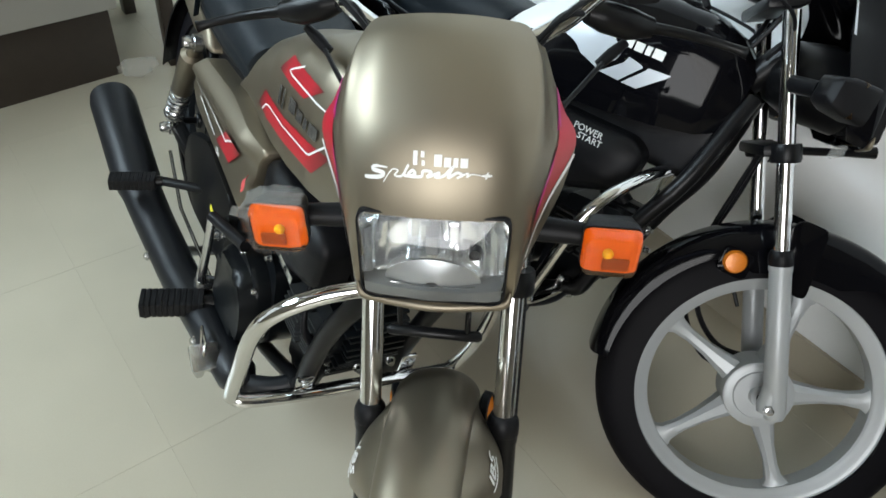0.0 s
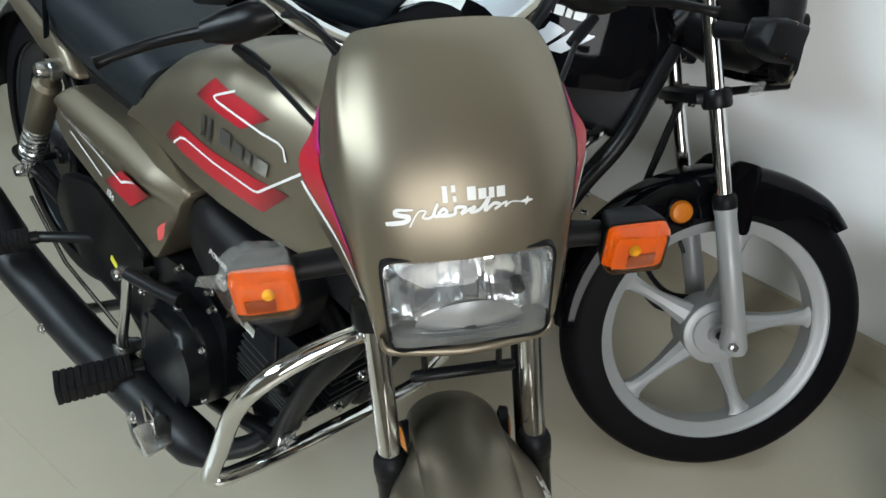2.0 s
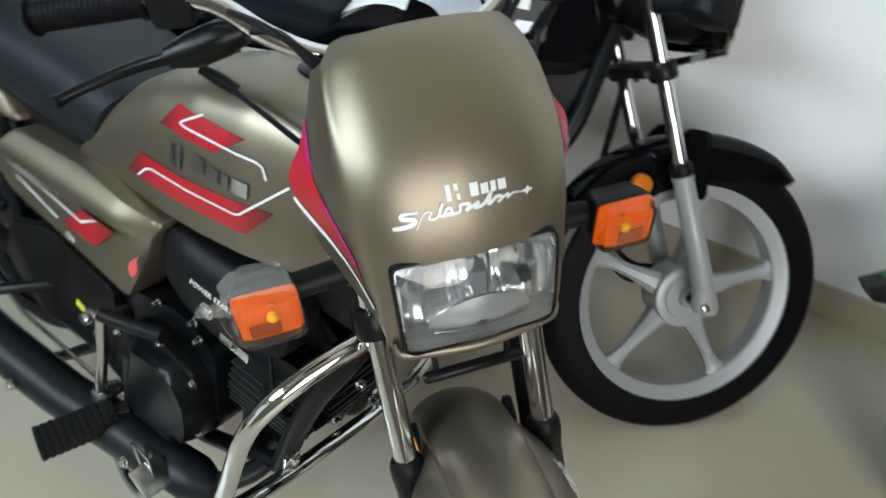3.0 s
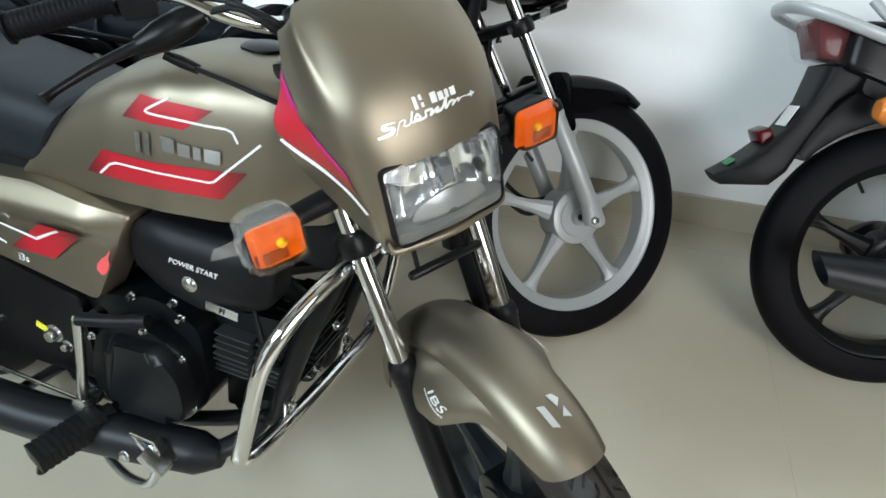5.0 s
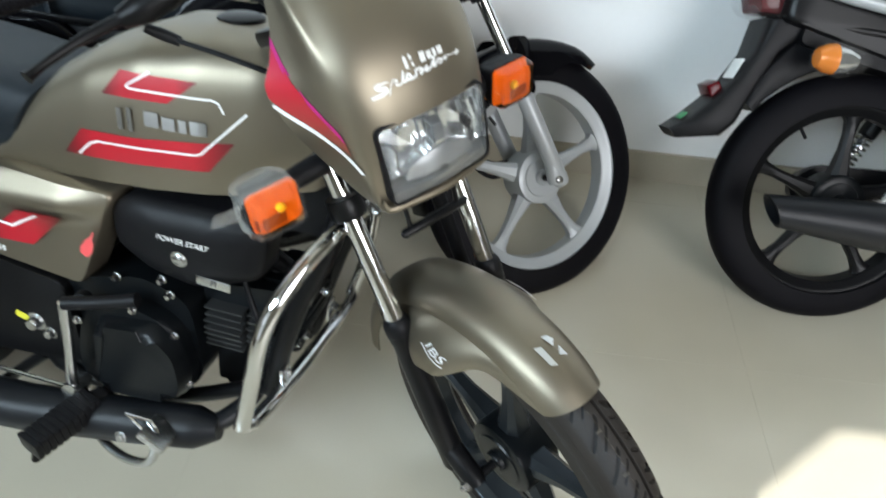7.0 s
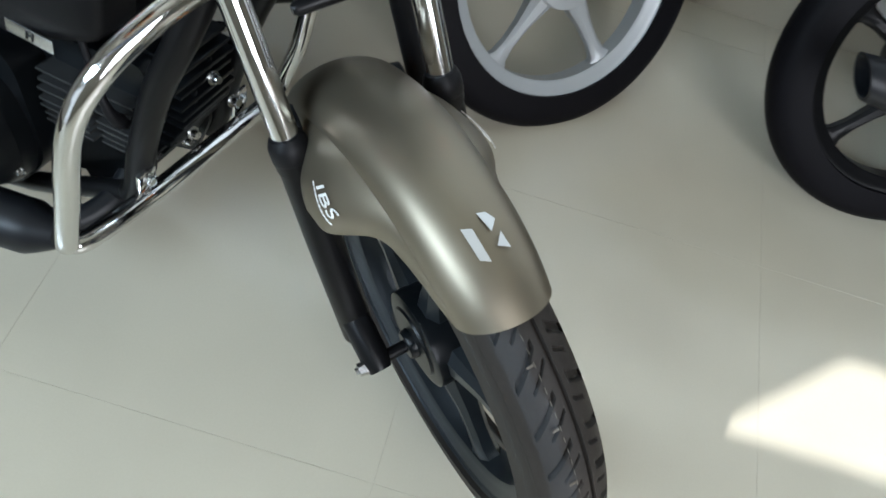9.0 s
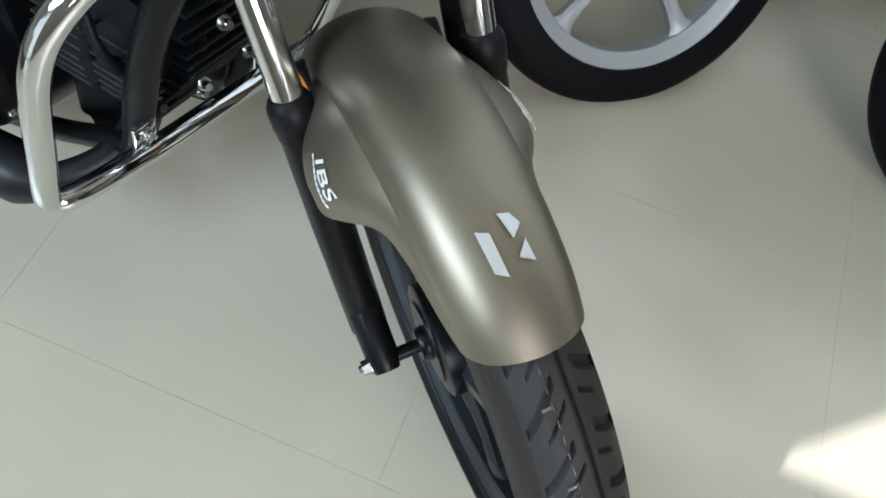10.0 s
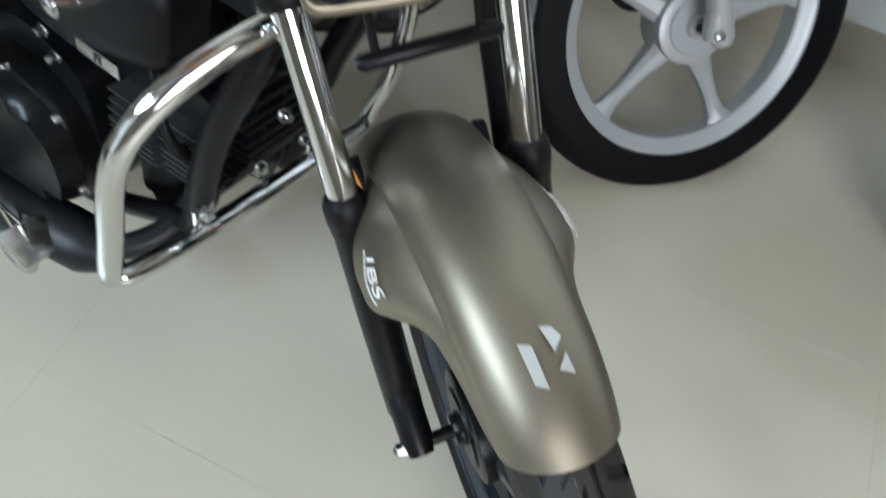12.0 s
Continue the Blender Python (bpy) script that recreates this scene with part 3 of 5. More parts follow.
def fairing_sheet(u, v):
    """The headlamp cowl: u from its top to its foot, v across."""
    n = len(FAIR) - 1
    x = min(max(u, 0.0), 1.0) * n
    i = min(int(x), n - 1)
    t = x - i
    rows = [FAIR[min(max(i + k, 0), n)] for k in (-1, 0, 1, 2)]
    yc, zc, wf, xe, ye, ze = [0.5 * (2 * b + (c - a) * t + (2 * a - 5 * b + 4 * c - d) * t * t + (3 * b - a - 3 * c + d) * t ** 3) for a, b, c, d in zip(*rows)]
    s = 2 * v - 1
    a = abs(s)
    pts = [(-wf * 0.3, yc + 0.002, zc), (0, yc, zc), (wf * 0.34, yc + 0.002, zc + 0.04 * (ze - zc)), (wf * 0.68, yc + 0.007, zc + 0.16 * (ze - zc)), (wf * 0.93, yc + 0.017, zc + 0.36 * (ze - zc)),
           (wf + 0.12 * (xe - wf) + 0.003, yc + 0.30 * (ye - yc), zc + 0.56 * (ze - zc)), (wf + 0.55 * (xe - wf), yc + 0.66 * (ye - yc), zc + 0.80 * (ze - zc)), (xe, ye, ze)]
    k = a * 6
    j = min(int(k), 5)
    q = k - j
    ps = [Vector(pts[min(max(j + d, 0), 7)]) for d in (0, 1, 2, 3)]
    p = 0.5 * (2 * ps[1] + (ps[2] - ps[0]) * q + (2 * ps[0] - 5 * ps[1] + 4 * ps[2] - ps[3]) * q * q + (3 * ps[1] - ps[0] - 3 * ps[2] + ps[3]) * q ** 3)
    return Vector((math.copysign(p.x, s), p.y, p.z))


def rounded_rect(w, h, r, n=5, lower=1.0):
    """Outline in (x, z); lower: how much narrower the foot is."""
    poly = round_poly([(-w, h), (w, h), (w * lower, -h), (-w * lower, -h)], r, n)
    return poly


def lamp_hole(p):
    return abs(p.x) < 0.077 and abs(p.z - 0.8135) < 0.049 and p.y < 0.15


def headlamp(cowl):
    """The rectangular headlamp in the cowl: housing rim, reflector bowl and clear lens."""
    c = Vector((0, 0.104, 0.8135))
    warp = lambda x, z: 0.60 * abs(x) ** 1.6 + 0.06 * z + 4.6 * max(0, z) ** 2
    ring = lambda w, h, r, y: [(x, c.y + y + warp(x, z), c.z + z) for x, z in rounded_rect(w, h, r, 6, 0.97)]
    lamp = part("headlamp", loft([ring(0.0800, 0.0520, 0.014, 0.020), ring(0.0815, 0.0535, 0.015, -0.001), ring(0.0808, 0.0530, 0.014, -0.005), ring(0.0785, 0.0510, 0.012, -0.005), ring(0.0785, 0.0510, 0.012, 0.016)], caps=False), PLASTIC, cowl, "rectangular clear headlamp with a black rubber rim")
    # the bowl: facets above, a smooth half dome below
    bowl = bmesh.new()
    grid = []
    nx, nz = 56, 36
    for i in range(nx + 1):
        row = []
        for j in range(nz + 1):
            x, z = -0.077 + 0.154 * i / nx, -0.050 + 0.100 * j / nz
            d = 0.034 - 0.030 * (abs(x) / 0.077) ** 4 - 0.026 * (abs(z) / 0.05) ** 4
            arch = 0.006 - 14 * x * x
            if z < -0.030:
                d = 0.024
            elif z < arch:
                d = 0.010 + 0.016 * (arch - z) / 0.032 * 0.2 + 1.5 * x * x
            else:
                step = math.floor((x + 0.0055) / 0.011)
                d += 0.0035 * math.sin(step * 2.3 + (1.3 if z > 0.026 else 0.0)) - 0.10 * (x - step * 0.011)
            row.append(bowl.verts.new((x, c.y + 0.004 + warp(x, z) + max(d, 0.0), c.z + z)))
        grid.append(row)
    for i in range(nx):
        for j in range(nz):
            bowl.faces.new((grid[i][j], grid[i + 1][j], grid[i + 1][j + 1], grid[i][j + 1]))
    part("reflector", bowl, REFLECTOR, lamp, "faceted silver reflector bowl")
    # the dome's darker grey stands in for a reflection in the bowl
    dome = bmesh.new()
    rings = []
    for j in range(9):
        k = j / 8
        rings.append([(0.050 * k * math.cos(a), c.y + 0.0075 + 0.0055 * k * k + warp(0.050 * k * math.cos(a), 0) * 0.9, c.z - 0.0295 + 0.030 * k * math.sin(a)) for a in np.linspace(0, math.pi, 25)])
    loft(rings[1:], dome, caps=False, closed=False)
    part("reflector_dome", dome, LAMP_DOME, lamp, "smooth half dome of the reflector, greyed to imitate a reflection")
    part("position_lamp", lathe([(0, 0.004), (0.0055, 0.003), (0.0065, 0.0), (0.0065, 0.012), (0, 0.012)], (0.044, c.y + 0.012, c.z + 0.010), 18, axis=(0, 1, 0)), LAMP_SOCKET, lamp, "dark round position lamp hole")
    part("bulb_holder", loft([[(w * px, c.y + y, c.z + 0.0185 + h * pz) for px, pz in rounded_rect(1, 1, 0.3, 3)] for y, w, h in ((0.030, 0.0085, 0.012), (0.014, 0.0080, 0.0115), (0.012, 0.0060, 0.0100))]), LAMP_DOME, lamp)
    part("shelf_trim", tube([(x, c.y + 0.0035 + warp(x, 0), c.z - 0.0300) for x in np.linspace(-0.046, 0.046, 9)], 0.0009, 6), CHROME, lamp)
    shelf = loft([[(x, c.y + y + warp(x, z), c.z + z) for x in np.linspace(-0.074, 0.074, 15)] for y, z in ((0.034, -0.0295), (0.004, -0.0300), (-0.001, -0.034), (0.000, -0.049), (0.02, -0.050))], closed=False)
    part("lamp_shelf", shelf, LAMP_GREY, lamp, "grey lower shelf of the lamp")
    part("cowl_lip", tube([(x, c.y + 0.002 + warp(x, 0), z) for x, z in ((-0.0845, c.z - 0.044), (-0.0835, c.z - 0.053), (-0.078, c.z - 0.0605), (-0.06, c.z - 0.062), (0, c.z - 0.063), (0.06, c.z - 0.062), (0.078, c.z - 0.0605), (0.0835, c.z - 0.053), (0.0845, c.z - 0.044))], [0.001, 0.004] + [0.0062] * 5 + [0.004, 0.001], 10, steps=4), GOLD, cowl, "gold lip under the lamp")
    part("bulb_shield", lathe([(0, -0.008), (0.004, -0.008), (0.005, -0.004), (0.005, 0.016), (0, 0.016)], (0, c.y + 0.024, c.z + 0.016), 14, axis=(0, 1, 0)), STEEL, lamp)
    glass = part("lens", loft([ring(0.0785, 0.0515, 0.012, -0.004), ring(0.060, 0.036, 0.010, -0.0068), ring(0.03, 0.015, 0.006, -0.0072), ring(0.001, 0.001, 0.0003, -0.0074)], caps=False), LENS, lamp, "clear curved lens")
    glass.visible_shadow = False
    return lamp


# the strokes of the running mark: aside in metres, and down
SCRIPT = ([(-0.044, 0.500), (-0.056, 0.498), (-0.058, 0.508), (-0.048, 0.516), (-0.052, 0.528), (-0.068, 0.530), (-0.060, 0.526)],
          [(-0.048, 0.542), (-0.040, 0.506), (-0.034, 0.506), (-0.037, 0.520), (-0.030, 0.520), (-0.024, 0.488), (-0.028, 0.518), (-0.018, 0.514), (-0.020, 0.502), (-0.024, 0.518), (-0.012, 0.518), (-0.010, 0.502), (-0.002, 0.504), (-0.006, 0.518), (0.006, 0.504), (0.002, 0.516),
           (0.010, 0.512), (0.018, 0.486), (0.014, 0.516), (0.022, 0.502), (0.027, 0.508), (0.022, 0.516), (0.032, 0.502), (0.031, 0.513), (0.036, 0.504), (0.044, 0.506)],
          [(0.044, 0.507), (0.054, 0.505)], [(0.050, 0.496), (0.048, 0.516)])


def gold_fairing(root, m):
    cowl = part("headlamp_cowl", sheet(fairing_sheet, 80, 72, 0.003, hole=lamp_hole), GOLD, root, "tall matte gold-brown headlamp cowl with red flanks", m)
    for side in (-1, 1):
        v = lambda a: 0.5 + side * a / 2
        red = patch(fairing_sheet, ((0.27, v(0.99)), (0.525, v(0.99)), (0.705, v(0.71)), (0.64, v(0.71))), 16, 12, 0.0010, None, COWL_CORE)
        part("flank_decal", red, FLANK_RED, cowl, "red fading flank sticker")
        part("flank_decal_edge", patch(fairing_sheet, ((0.255, v(0.99)), (0.295, v(0.99)), (0.655, v(0.71)), (0.625, v(0.71))), 16, 3, 0.0014, None, COWL_CORE), PINK, cowl, "purple edge of the flank sticker")
        line = stroke(fairing_sheet, [(q.x, q.y) for q in spline([(0.545, v(0.985), 0), (0.615, v(0.87), 0), (0.690, v(0.765), 0), (0.760, v(0.69), 0)], 5)], 0.0036, 0.0018, None, COWL_CORE, (0.30, 0.20))
        part("pinstripe", line, DECAL_WHITE, cowl, "white pinstripe")
    headlamp(cowl)
    # the maker's mark and the model's name as plain shapes
    w = lambda x, u: (u, 0.5 + 0.5 * (x / 0.099) * 0.53)
    for x0, x1, u0, u1 in ((-0.020, -0.016, 0.449, 0.489), (-0.013, -0.0095, 0.449, 0.466), (-0.012, -0.009, 0.474, 0.489), (0.000, 0.0075, 0.456, 0.489), (0.0095, 0.0160, 0.463, 0.489), (0.0180, 0.0225, 0.463, 0.489), (0.0245, 0.0315, 0.463, 0.489)):
        part("maker_mark", patch(fairing_sheet, (w(x0, u0), w(x1, u0), w(x1, u1), w(x0, u1)), 2, 2, 0.0012, None, COWL_CORE), DECAL_WHITE, cowl, "small white maker's mark")
    for line, wide, lift in zip(SCRIPT, (0.0036, 0.0026, 0.0024, 0.0024), (0.0012, 0.0014, 0.0016, 0.0018)):
        part("model_mark", ribbon(fairing_sheet, [w(*q) for q in line], wide, lift, COWL_CORE, (0.30, 0.37)), DECAL_WHITE, cowl, "white running script mark")
    return cowl


def indicator(root, m, side, wrapped=False, c=(0.195, 0.186, 0.780), reach=0.09, hood=0.0):
    x, y, z = c
    c = Vector((side * x, y, z))
    stalk = tube([(side * (x - reach), y + 0.035, z), (side * (x - 0.03), y + 0.030, z)], [0.016, 0.014], 12, flat=0.8)
    body = loft([[(c.x + w * px, c.y + d, c.z + h * pz) for px, pz in rounded_rect(1, 1, 0.35, 3)] for d, w, h in ((0.050, 0.014, 0.012), (0.042, 0.026, 0.022), (0.020, 0.032, 0.029), (0.008 - hood, 0.034, 0.031))])
    ind = part("indicator", stalk, PLASTIC, root, "amber turn indicator on a black stalk" + (" in torn clear wrap" if wrapped else ""), m)
    part("indicator_body", body, PLASTIC, ind)
    lens = loft([[(c.x + w * px, c.y + d, c.z + h * pz) for px, pz in rounded_rect(1, 1, 0.25, 3)] for d, w, h in ((0.009, 0.0325, 0.0295), (-0.006, 0.0315, 0.0285), (-0.012, 0.029, 0.026), (-0.014, 0.02, 0.018))])
    ob = part("indicator_lens", lens, ORANGE, ind, "amber lens")
    ob.visible_shadow = False
    bowl = loft([[(c.x + w * px, c.y + d, c.z + h * pz) for px, pz in rounded_rect(1, 1, 0.25, 3)] for d, w, h in ((0.0078, 0.0305, 0.0275), (0.0074, 0.027, 0.024), (0.0068, 0.0265, 0.0235), (0.0040, 0.020, 0.004), (0.0040, 0.012, 0.003))])
    part("indicator_reflector", bowl, ORANGE_BACK, ind)
    # dark amber box across the lower half behind the lens
    part("lower_dark_box", box(c + Vector((side * 0.006, 0.0005, -0.013)), (0.030, 0.004, 0.017), 0.002), AMBER_DARK, ind)
    part("bulb", lathe([(0, -0.012), (0.004, -0.011), (0.0065, -0.006), (0.0058, 0.0), (0, 0.0)], c + Vector((-side * 0.004, 0.002, 0.003)), 14, axis=(0, 1, 0)), YELLOW_TAG, ind)
    if wrapped:
        rnd = random.Random(4)
        tight = loft([[(c.x + 0.0335 * k * px * (1 + 0.04 * rnd.uniform(-1, 1)), c.y + d, c.z + 0.0305 * k * pz * (1 + 0.04 * rnd.uniform(-1, 1))) for px, pz in rounded_rect(1, 1, 0.4, 4)] for d, k in ((0.012, 1.06), (-0.008, 1.05), (-0.0155, 0.95), (-0.018, 0.6))], caps=False)
        ob = part("film", tight, HAZE, ind, "tight clear film")
        ob.visible_shadow = False
        film = bmesh.new()
        rings = []
        for d, k in ((0.052, 0.66), (0.040, 0.90), (0.020, 1.07), (0.006, 1.09), (-0.006, 1.05)):
            rings.append([(c.x + side * 0.006 + 0.034 * k * px * (1 + 0.10 * rnd.uniform(-1, 1)), c.y + d + 0.003 * rnd.uniform(-1, 1), c.z + 0.003 + 0.031 * k * pz * (1 + 0.10 * rnd.uniform(-1, 1))) for px, pz in rounded_rect(1, 1, 0.5, 4)])
        loft(rings, film, caps=False)
        tail = [(c.x + side * 0.034, c.y + 0.02, c.z + 0.012), (c.x + side * 0.066, c.y + 0.028, c.z + 0.006), (c.x + side * 0.074, c.y + 0.03, c.z - 0.010), (c.x + side * 0.038, c.y + 0.02, c.z - 0.012)]
        film.faces.new([film.verts.new(p) for p in tail])
        ob = part("clear_wrap", film, FILM, ind, "torn clear plastic wrap")
        ob.visible_shadow = False
    return ind


def handlebar(root, m, bar_mat, cables=True):
    h = [(0.330, 0.461, 0.992), (0.230, 0.432, 1.003), (0.175, 0.408, 1.000), (0.125, 0.378, 0.968), (0.070, 0.360, 0.945), (0, 0.358, 0.943)]
    pts = [(-x, y, z) for x, y, z in h[:-1]] + [h[-1]] + h[-2::-1]
    bar = part("handlebar", tube(pts, 0.011, 14, steps=6), bar_mat, root, "chrome handlebar", m)
    for s in (-1, 1):
        a, b = Vector((s * 0.235, 0.434, 1.003)), Vector((s * 0.352, 0.467, 0.991))
        line = [a, a.lerp(b, 0.05), a.lerp(b, 0.06)] + [a.lerp(b, 0.06 + 0.012 * k) for k in range(1, 76)] + [a.lerp(b, 0.97), b]
        part("grip", tube(line, [0.020, 0.020, 0.016] + [0.0165 if k % 4 < 2 else 0.0158 for k in range(1, 76)] + [0.020, 0.019], 16), RUBBER, bar, "ribbed black rubber grip")
        sw = part("switch_housing", box(a.lerp(b, -0.20), (0.044, 0.044, 0.054), 0.010, Matrix.Rotation(s * 0.27, 4, "Z")), PLASTIC, bar)
        part("switch_button", box(a.lerp(b, -0.20) + Vector((0, -0.004, 0.028)), (0.014, 0.012, 0.006), 0.002), BLUE, sw)
        part("lever_perch", tube([(s * 0.150, 0.396, 0.972), (s * 0.172, 0.402, 0.966), (s * 0.205, 0.409, 0.955), (s * 0.232, 0.413, 0.950)], [0.012, 0.019, 0.019, 0.012], 12, steps=3), SATIN_BLACK, bar)
        part("lever", tube([(s * 0.222, 0.411, 0.952), (s * 0.255, 0.418, 0.945), (s * 0.292, 0.421, 0.937), (s * 0.330, 0.417, 0.929), (s * 0.346, 0.414, 0.925), (s * 0.352, 0.412, 0.924)], [0.008, 0.007, 0.0062, 0.0055, 0.0065, 0.008], 10, steps=4), SATIN_BLACK, bar, "black control lever")
        if cables:
            part("cable_boot", tube([(s * 0.206, 0.424, 0.926), (s * 0.190, 0.416, 0.914), (s * 0.174, 0.407, 0.901)], [0.006, 0.008, 0.007], 10), PLASTIC, bar)
            part("cable", tube([(s * 0.178, 0.402, 0.906), (s * 0.150, 0.352, 0.897), (s * 0.122, 0.308, 0.884), (s * 0.090, 0.290, 0.860), (s * 0.05, 0.30, 0.82)], 0.0034, 8, steps=6), PLASTIC, bar)
            part("cable", tube([(s * 0.155, 0.395, 0.972), (s * 0.12, 0.350, 0.985), (s * 0.09, 0.315, 0.955), (s * 0.06, 0.31, 0.90), (s * 0.04, 0.33, 0.83)], 0.0045, 8, steps=6), PLASTIC, bar)
            part("cable", tube([(s * 0.165, 0.400, 0.995), (s * 0.13, 0.335, 1.000), (s * 0.085, 0.300, 0.965), (s * 0.05, 0.30, 0.89)], 0.0035, 8, steps=6), PLASTIC, bar)
    for s in (-1, 1):
        part("bar_clamp", box((s * 0.045, 0.350, 0.940), (0.030, 0.040, 0.045), 0.006), SATIN_BLACK, bar)
    part("instrument_housing", box((0, 0.318, 0.945), (0.150, 0.050, 0.075), 0.014, Matrix.Rotation(-0.5, 4, "X")), PLASTIC, bar, "black instrument housing")
    return bar


TANK_Y = (0.285, 0.33, 0.40, 0.48, 0.56, 0.64, 0.71, 0.775, 0.835)
TANK_TOP = (0.800, 0.845, 0.868, 0.870, 0.858, 0.826, 0.782, 0.718, 0.632)
TANK_LOW = (0.690, 0.665, 0.652, 0.642, 0.634, 0.627, 0.620, 0.616, 0.612)
TANK_HALF = (0.040, 0.075, 0.102, 0.118, 0.124, 0.122, 0.113, 0.104, 0.096)


TANK_CORE = (0, None, 0.70)


def tank_sheet(u, v):
    """The fuel tank: u from its nose to the seat, v from the rider's right edge over the top to the left."""
    y = TANK_Y[0] + (TANK_Y[-1] - TANK_Y[0]) * u
    top, low, half = (interp(y, TANK_Y, a) for a in (TANK_TOP, TANK_LOW, TANK_HALF))
    s = 2 * v - 1
    a = abs(s)
    # rounded shoulder, sides bulging a third up and tucking in below
    ang = a * 1.95
    x = half * (math.sin(min(ang, math.pi / 2)) ** 0.66 if ang < math.pi / 2 else 1 - 0.9 * (ang - math.pi / 2) ** 2)
    mid = low + 0.42 * (top - low)
    z = mid + (top - mid) * max(math.cos(ang), 0) ** 0.56 if ang < math.pi / 2 else mid - (mid - low) * (ang - math.pi / 2) / (1.95 - math.pi / 2)
    return Vector((math.copysign(x, s), y, z))


def tank_uv(y, z):
    """u, v on the rider's right flank at that place."""
    u = (y - TANK_Y[0]) / (TANK_Y[-1] - TANK_Y[0])
    top, low = (interp(y, TANK_Y, a) for a in (TANK_TOP, TANK_LOW))
    mid = low + 0.42 * (top - low)
    if z > mid:
        ang = math.acos(min(1, ((z - mid) / (top - mid)) ** (1 / 0.56)))
    else:
        ang = math.pi / 2 + (mid - z) / (mid - low) * (1.95 - math.pi / 2)
    return (u, 0.5 - 0.5 * ang / 1.95)


def tank_body(root, paint, label):
    bm = sheet(tank_sheet, 48, 48, 0)
    ends = [e for e in bm.edges if e.is_boundary]
    bmesh.ops.holes_fill(bm, edges=ends, sides=0)
    tank = part("fuel_tank", bm, paint, root, label)
    part("filler_cap", lathe([(0, 0.008), (0.026, 0.007), (0.032, 0.004), (0.034, -0.004), (0, -0.004)], (0, 0.47, 0.868), 28, axis=(0, 0.05, 1)), SATIN_BLACK, tank, "black filler cap")
    return tank


def flank_sheet(y, z):
    """The tank's flank by place: y along, z up."""
    return tank_sheet(*tank_uv(y, z))


def quad_strip(f, line_a, line_b, bm=None, lift=0.001, n=14):
    """A decal between two (y, z) polylines of equal count."""
    for (a, b), (c, d) in zip(zip(line_a, line_a[1:]), zip(line_b, line_b[1:])):
        bm = patch(f, (a, b, d, c), n, 8, lift, bm, TANK_CORE)
    return bm


def gold_tank(root):
    tank = tank_body(root, GOLD, "matte gold-brown fuel tank with red and white stripes")
    red = quad_strip(flank_sheet, ([(0.612, 0.771), (0.516, 0.775)]), [(0.585, 0.806), (0.474, 0.809)])
    part("upper_stripe", red, TANK_RED, tank, "red slanting sticker")
    red = quad_strip(flank_sheet, ([(0.690, 0.668), (0.590, 0.674), (0.466, 0.684)]), [(0.652, 0.713), (0.580, 0.716), (0.428, 0.732)])
    part("lower_stripe", red, TANK_RED, tank, "red slanting sticker")
    upper = stroke(flank_sheet, [(0.540, 0.811), (0.570, 0.791), (0.574, 0.787), (0.568, 0.786), (0.456, 0.789), (0.447, 0.786), (0.440, 0.772)], 0.0030, 0.0016, None, TANK_CORE)
    lower = stroke(flank_sheet, [(0.664, 0.672), (0.640, 0.694), (0.628, 0.699), (0.482, 0.708), (0.474, 0.711), (0.410, 0.776)], 0.0032, 0.0016, None, TANK_CORE)
    part("pinstripe", upper, DECAL_WHITE, tank, "white angular pinstripe")
    part("pinstripe", lower, DECAL_WHITE, tank, "white angular pinstripe")
    # raised maker's badge as plain blocks
    for y0, y1, z0, z1 in ((0.590, 0.582, 0.727, 0.757), (0.574, 0.567, 0.727, 0.760), (0.549, 0.529, 0.739, 0.760), (0.524, 0.506, 0.738, 0.756), (0.501, 0.490, 0.738, 0.756), (0.485, 0.463, 0.738, 0.757)):
        part("badge", patch(tank_sheet, (tank_uv(y0, z0), tank_uv(y1, z0), tank_uv(y1, z1), tank_uv(y0, z1)), 3, 3, 0.0028, None, TANK_CORE), CHROME_BADGE, tank, "raised chrome badge")
    return tank


def seat(root):
    ys = (0.806, 0.810, 0.818, 0.850, 0.92, 1.02, 1.15, 1.28, 1.38, 1.43, 1.445)
    top = (0.738, 0.748, 0.752, 0.760, 0.770, 0.777, 0.792, 0.802, 0.800, 0.785, 0.760)
    low = (0.628, 0.624, 0.622, 0.622, 0.622, 0.635, 0.655, 0.670, 0.685, 0.700, 0.715)
    half = (0.106, 0.110, 0.112, 0.115, 0.122, 0.130, 0.128, 0.120, 0.105, 0.085, 0.05)
    rings = []
    for y, t, l, h in zip(*[np.interp(np.linspace(0, 1, 140), np.linspace(0, 1, len(a)), a) for a in (ys, top, low, half)]):
        ring = []
        for k in range(80):
            a = 2 * math.pi * k / 80
            c, s = math.cos(a), math.sin(a)
            x = h * math.copysign(abs(c) ** 0.55, c)
            z = (t + l) / 2 + (t - l) / 2 * math.copysign(abs(s) ** 0.6, s)
            y2 = y - 0.60 * (z - 0.63) * max(0.0, min(1.0, (1.02 - y) / 0.21)) ** 1.3
            ring.append((x * (1.0 if s > 0 else 0.93), y2, z))
        rings.append(ring)
    ob = part("seat", loft(rings), SEAT_VINYL, root, "long dark grey vinyl dual seat")
    part("seat_strap", tube([(-0.130, 1.03, 0.66), (-0.125, 1.03, 0.75), (-0.09, 1.03, 0.79), (0, 1.03, 0.795), (0.09, 1.03, 0.79), (0.125, 1.03, 0.75), (0.130, 1.03, 0.66)], 0.010, 8, steps=4, flat=0.25), SEAT_VINYL, ob)
    return ob


